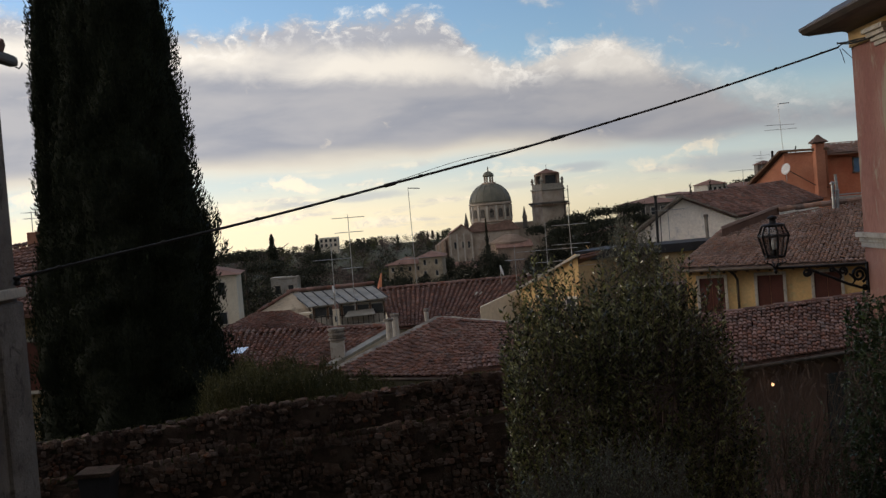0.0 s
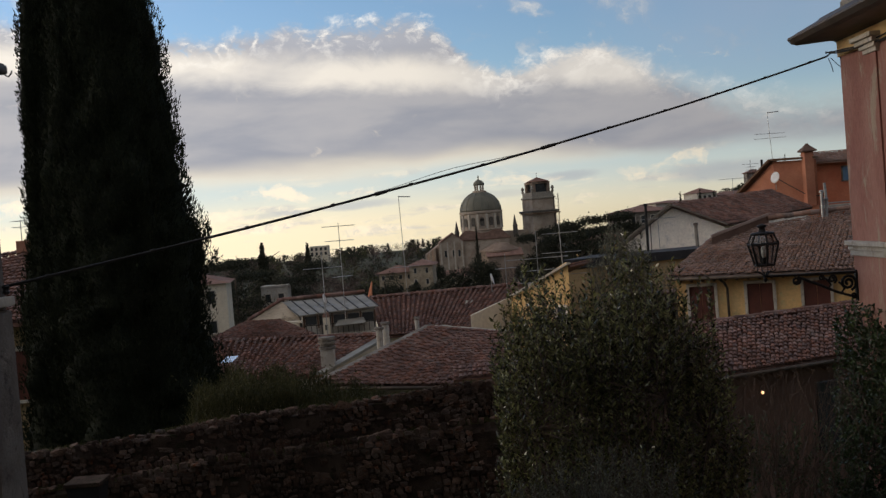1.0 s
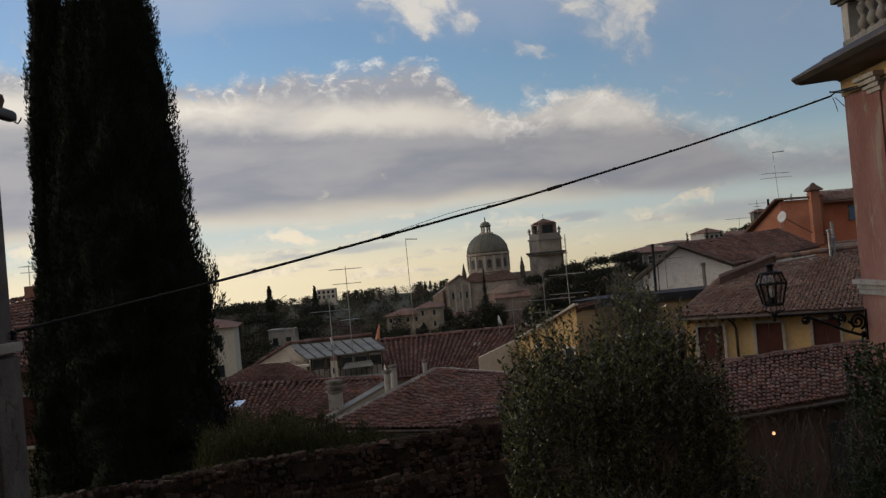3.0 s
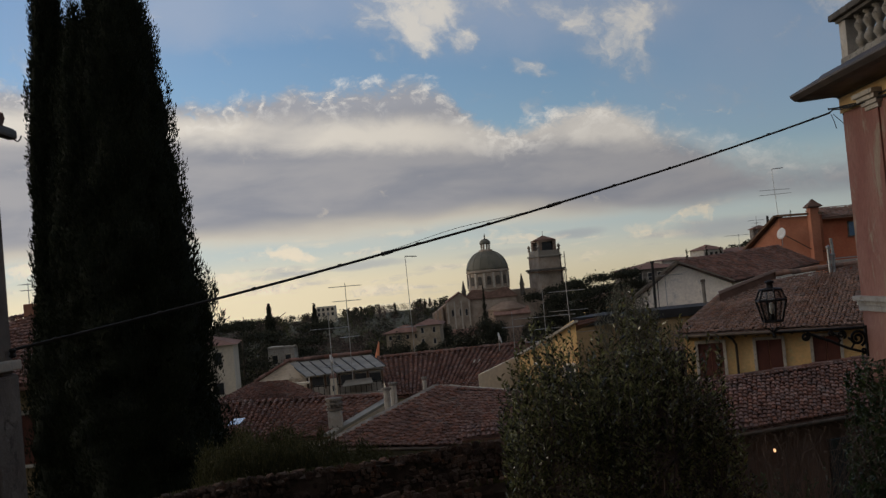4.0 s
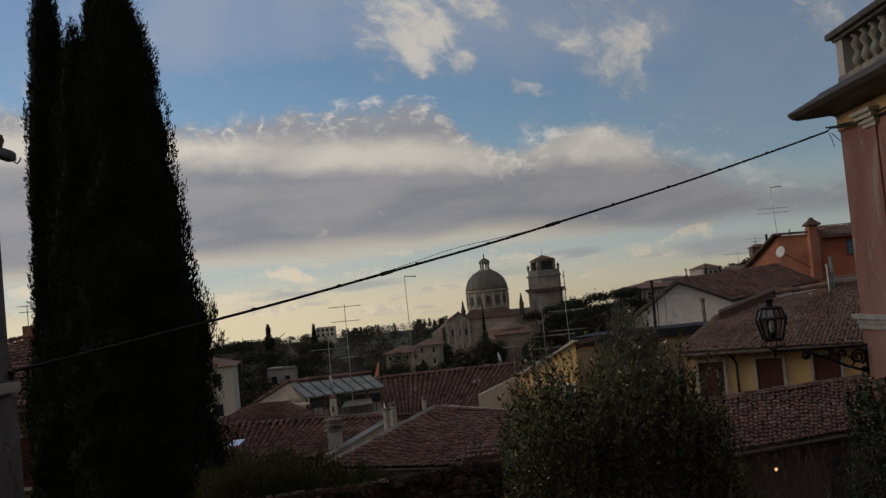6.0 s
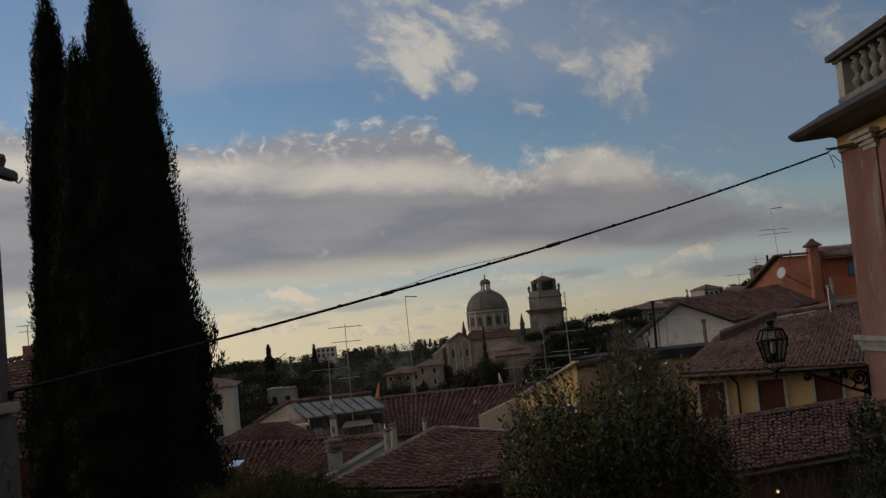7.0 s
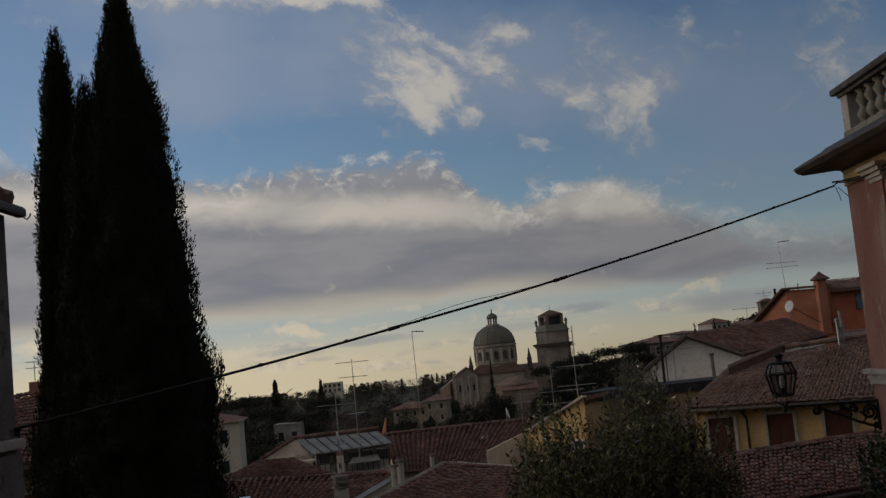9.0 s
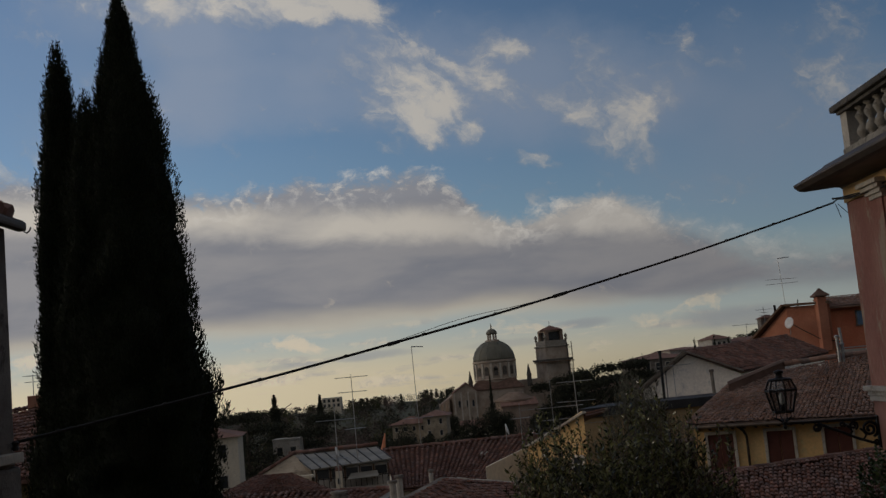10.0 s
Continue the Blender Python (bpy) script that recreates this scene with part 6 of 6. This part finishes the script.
leafy_bush("laurel_bush", "big dense laurel bush with glossy upright shoots before the wall", "bush", (1.8, 12.0, 24.4), laurel_crown, 1500, 0.019, 0.070, 0.40, M_LAUREL, 0.14, 5, 0.005, 0.80, (0.4, 0.9))


def olive_crown(gen):
    x, y = gen.normal(2.17, 0.26), gen.normal(0, 0.25)
    top = 29.85 - 1.0 * abs(x - 2.08) - 0.3 * max(0.0, x - 2.6)
    return (x, 13.0 + y, top - abs(gen.normal(0, 0.40)))


leafy_bush("olive_tree", "grey-green olive with fine twigs rising beside the laurel", "tree", (2.3, 13.0, 24.3), olive_crown, 380, 0.014, 0.040, 0.24, M_OLIVE, 0.25, 6, 0.0018, 0.8, (0.25, 0.5))


def shrub_crown(gen):
    x = gen.uniform(-0.15, 1.9)
    top = float(np.interp(x, (-0.15, 0.26, 0.8, 1.28, 1.52, 1.75, 1.9), (27.35, 27.66, 27.84, 27.95, 27.98, 27.80, 27.35)))
    return (x, 9.0 + gen.normal(0, 0.35), top + gen.uniform(0, 0.10) - abs(gen.normal(0, 0.33)))


leafy_bush("olive_shrub", "low grey-green olive shrub in the garden", "bush", (0.9, 9.0, 24.8), shrub_crown, 420, 0.016, 0.040, 0.26, M_OLIVE, 0.25, 7, 0.0035, 0.75, (0.3, 0.8))


def ivy_crown(gen):
    z = gen.uniform(24.3, 28.15)
    out = float(np.interp(z, (24.3, 25.5, 26.6, 27.4, 27.9, 28.2), (0.95, 0.75, 0.60, 0.5, 0.42, 0.12)))
    return (6.88 - out * gen.uniform(0.05, 1.0), gen.uniform(14.2, 18.1), z)


leafy_bush("ivy_plant", "dark glossy ivy climbing the pink wall", "climbing plant", (6.7, 16.5, 22.5), ivy_crown, 900, 0.022, 0.085, 0.72, M_IVY, 0.5, 8, 0.005, 1.0, (0.25, 0.5))


def bare_shrub(base, spread, top, n, seed):
    """A leafless shrub: stems that fork twice."""
    gen = np.random.default_rng(seed)
    t = thing("bare_shrub", base, "leafless brown winter shrub with thin forking twigs", "bush", "bare shrubs")
    for _ in range(n):
        bm = bmesh.new()
        a = Vector(base) + Vector((gen.normal(0, 0.12), gen.normal(0, 0.12), 0))
        b = a + Vector((gen.normal(0, spread * 0.5), gen.normal(0, spread * 0.3), (top - base[2]) * gen.uniform(0.45, 0.7)))
        rod(bm, a, b, 0.014, 0.008, 5)
        for _ in range(5):
            c = b + Vector((gen.normal(0, spread * 0.35), gen.normal(0, spread * 0.25), (top - b.z) * gen.uniform(0.3, 0.8)))
            rod(bm, b, c, 0.006, 0.003, 4)
            for _ in range(3):
                d = c + Vector((gen.normal(0, spread * 0.2), gen.normal(0, spread * 0.2), (top - c.z) * gen.uniform(0.2, 1.0)))
                rod(bm, c, d, 0.003, 0.0015, 3)
        part("stem", bm, M_TWIG, t)


bare_shrub((4.3, 15.5, 23.2), 1.1, 27.6, 12, 21)
bare_shrub((5.3, 16.2, 23.2), 0.9, 27.5, 12, 22)


def hedge_crown(gen):
    x = gen.uniform(2.9, 6.3)
    top = 26.55 + 0.35 * noise.noise(Vector((x * 1.7, 0.0, 9.0)))
    return (x, 16.8 + gen.normal(0, 0.5), gen.uniform(23.6, top))


leafy_bush("garden_shrub", "dark evergreen shrub in the shaded garden", "bush", (4.6, 16.8, 22.8), hedge_crown, 520, 0.024, 0.075, 0.5, M_IVY, 0.35, 9, 0.005, 0.9, (0.3, 0.7))


WALL_X, WALL_Z = (-9, -5.88, -4.59, -3.38, -1.77, -0.97, -0.17, 0.55, 6.5), (27.05, 27.24, 27.34, 27.49, 27.57, 27.63, 27.71, 27.74, 28.0)


def build_weeds():
    n = 8000
    x = rng.uniform(-4.1, -1.2, n)
    y = rng.uniform(16.2, 18.2, n)
    top = np.interp(x, (-4.1, -3.6, -2.6, -1.9, -1.2), (27.60, 27.80, 27.72, 27.48, 27.25))
    top += 0.10 * np.sin(x * 9.1 + y * 3) + 0.08 * np.sin(x * 17.3 - y * 5) + rng.normal(0, 0.07, n)
    h = rng.uniform(0.12, 0.45, n)
    p = np.stack([x, y, top - h * rng.uniform(0.8, 2.2, n)], 1)
    axis = np.stack([rng.normal(0, 0.4, n), rng.normal(0, 0.4, n), np.ones(n)], 1)
    blades = leaf_arrays(p, axis, h, rng.uniform(0.008, 0.018, n))
    k = rng.integers(0, n, 9000)
    q = p[k] + axis[k] * (h[k] * rng.uniform(0.2, 1.0, 9000))[:, None]
    small = leaf_arrays(q, rng.normal(size=(9000, 3)) + [0, 0, 0.4], rng.uniform(0.025, 0.06, 9000), rng.uniform(0.015, 0.03, 9000))
    single("weeds", from_arrays("weeds", *merge(blades, small)), M_WEED, "tall yellow-green weeds behind the garden wall", "weeds", kind="stuff")
    n = 16000
    x = rng.uniform(-6.0, 1.2, n)
    clump = np.sin(x * 3.1) + np.sin(x * 7.7 + 1) > rng.uniform(-2.0, 0.6, n)
    x = x[clump]
    n = len(x)
    on_ledge = rng.uniform(size=n) < 0.8
    zt = np.interp(x, WALL_X, WALL_Z)
    p = np.stack([x, np.where(on_ledge, 14.62 + rng.uniform(-0.17, 0.17, n), 15.0 + rng.uniform(-0.15, 0.2, n)), np.where(on_ledge, zt - 0.49, zt - 0.02)], 1)
    axis = np.stack([rng.normal(0, 0.6, n), rng.normal(0, 0.6, n), np.ones(n)], 1)
    single("wall_grass", from_arrays("wall_grass", *leaf_arrays(p, axis, rng.uniform(0.015, 0.07, n), 0.010)), M_WEED, "tufts of grass on the wall's ledge", "grass", kind="stuff")


build_weeds()
single("soil_bank", prism(bmesh.new(), [(-8.0, 15.3, 26.9), (-1.0, 15.3, 26.9), (-1.0, 18.6, 26.6), (-8.0, 18.6, 26.6)], 22.5), M_GROUND, "raised soil bed behind the garden wall", "ground", kind="structure")

# ---- planter in front of the wall ----
pot = thing("square_planter", (-4.94, 14.1, 26.3), "dark square planter with a thick rim before the wall", "planter")
bm = lathe(bmesh.new(), [(0.22, 0), (0.30, 0.62), (0.30, 0.63)], (-4.94, 14.1, 26.32), 4)
part("body", bm, M_DARK, pot)
part("rim", box_at(-5.18, -4.70, 13.86, 14.34, 26.93, 26.99, 0.012), M_MORTAR, pot)
single("pillar", box_at(-5.2, -4.68, 13.84, 14.36, 24.0, 26.325, 0.02), M_MORTAR, "rough mortar pillar under the planter", "pillar", kind="structure")


# ---- old rubble wall ----
def stone_mesh(i):
    gen = np.random.default_rng(100 + i)
    bm = bmesh.new()
    bmesh.ops.create_icosphere(bm, subdivisions=2, radius=0.5)
    for v in bm.verts:
        c = np.array(v.co[:])
        c = np.sign(c) * np.abs(c) ** 0.5 * 0.60 * (1 + 0.38 * noise.noise(Vector(c * 2.6) + Vector((i * 3.1, 0, 0))))
        v.co = c
    me = to_mesh("stone", bm)
    me.materials.append(M_RUBBLE)
    return me


def build_wall():
    w = thing("garden_wall", (-1.5, 15.0, 24.0), "old mossy rubble-stone garden wall with a stepped ledge", "wall", kind="structure")
    zt = lambda x: float(np.interp(x, WALL_X, WALL_Z))
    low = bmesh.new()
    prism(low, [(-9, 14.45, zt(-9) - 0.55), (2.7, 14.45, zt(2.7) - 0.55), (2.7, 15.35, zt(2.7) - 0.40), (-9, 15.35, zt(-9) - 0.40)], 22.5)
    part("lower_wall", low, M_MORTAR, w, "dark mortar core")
    up = bmesh.new()
    xs = np.linspace(-9, 2.7, 80)
    ring = []
    for x in xs:
        n1 = 0.035 * noise.noise(Vector((x * 2.3, 0, 1))) + 0.02 * noise.noise(Vector((x * 7, 3, 1)))
        ring.append([up.verts.new((x, 14.82, zt(x) - 0.6)), up.verts.new((x, 14.80 + n1, zt(x) - 0.06 + n1)), up.verts.new((x, 15.05, zt(x) - 0.015 + n1)), up.verts.new((x, 15.3, zt(x) - 0.06 - n1)), up.verts.new((x, 15.3, zt(x) - 0.6))])
    for a, b in zip(ring, ring[1:]):
        for i in range(4):
            up.faces.new((a[i], a[i + 1], b[i + 1], b[i]))
    bmesh.ops.recalc_face_normals(up, faces=up.faces[:])
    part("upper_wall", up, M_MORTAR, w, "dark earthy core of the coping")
    gen = np.random.default_rng(31)
    meshes = [stone_mesh(i) for i in range(12)]
    spots = []
    for y, lo, hi in ((14.43, -1.85, -0.42), (14.79, -0.46, 0.02)):
        z = lo
        while z < hi:
            hgt = gen.uniform(0.045, 0.10)
            x = -7.0
            while x < 2.5:
                big = gen.uniform() < 0.10
                wd = gen.uniform(0.05, 0.15) * (1.9 if big else 1.0)
                # crumbled gaps bare dark mortar; more at left to stand for cypress shade
                crumbled_shaded = noise.noise(Vector((x * 1.3, y * 5.0, z * 2.8))) > np.interp(x, (-6, -3.5, -1, 1), (0.05, 0.14, 0.24, 0.36))
                if not crumbled_shaded or gen.uniform() < 0.22:
                    zz = min(z + hgt / 2, hi - 0.02) + 0.03 * noise.noise(Vector((x * 0.9, z * 4, 2.0))) + gen.normal(0, 0.010)
                    spots.append((x + wd / 2, y + gen.normal(0, 0.012), zt(x) + zz, wd * gen.uniform(0.88, 1.06), hgt * gen.uniform(0.8, 1.12) * (1.6 if big else 1.0), gen.normal(0, 11), gen.uniform(0.025, 0.05)))
                x += wd
            z += hgt
    # rough coping and ledge stones
    for y, dz in ((14.86, -0.02), (15.0, 0.0), (15.16, -0.03)):
        x = -7.0
        while x < 2.4:
            wd = gen.uniform(0.07, 0.24)
            if gen.uniform() < 0.9:
                spots.append((x + wd / 2, y + gen.normal(0, 0.03), zt(x) + dz + gen.uniform(-0.055, 0.012), wd, gen.uniform(0.03, 0.075), gen.normal(0, 7), gen.uniform(0.12, 0.24)))
            if gen.uniform() < 0.35:
                spots.append((x + wd / 2, 14.60 + gen.normal(0, 0.08), zt(x) - 0.46, wd * 0.8, 0.06, gen.normal(0, 8), gen.uniform(0.10, 0.22)))
            x += wd
    spots.sort(key=lambda s: abs(s[0] + 2.4) + 0.8 * abs(s[2] - 27.0))
    vs, fs, k = [], [], 0
    for i, (x, y, z, wd, hg, turn, deep) in enumerate(spots):
        me = meshes[i % 12]
        m = pose(x, y, z, gen.uniform(-6, 6), turn, 0) @ Matrix.Diagonal((wd, deep, hg * 1.15, 1))
        if i < 300:
            ob = new("stone", me)
            ob.parent = w
            ob.matrix_basis = Matrix.Translation(-w.location) @ m
        else:
            for v in me.vertices:
                vs.append((m @ v.co)[:])
            for p in me.polygons:
                fs.append([j + k for j in p.vertices])
            k += len(me.vertices)
    rest = bpy.data.meshes.new("stone_field")
    rest.from_pydata(vs, [], fs)
    part("stone_field", rest, M_RUBBLE_ISL, w, "uneven rubble stones")["kind"] = "stuff"


build_wall()
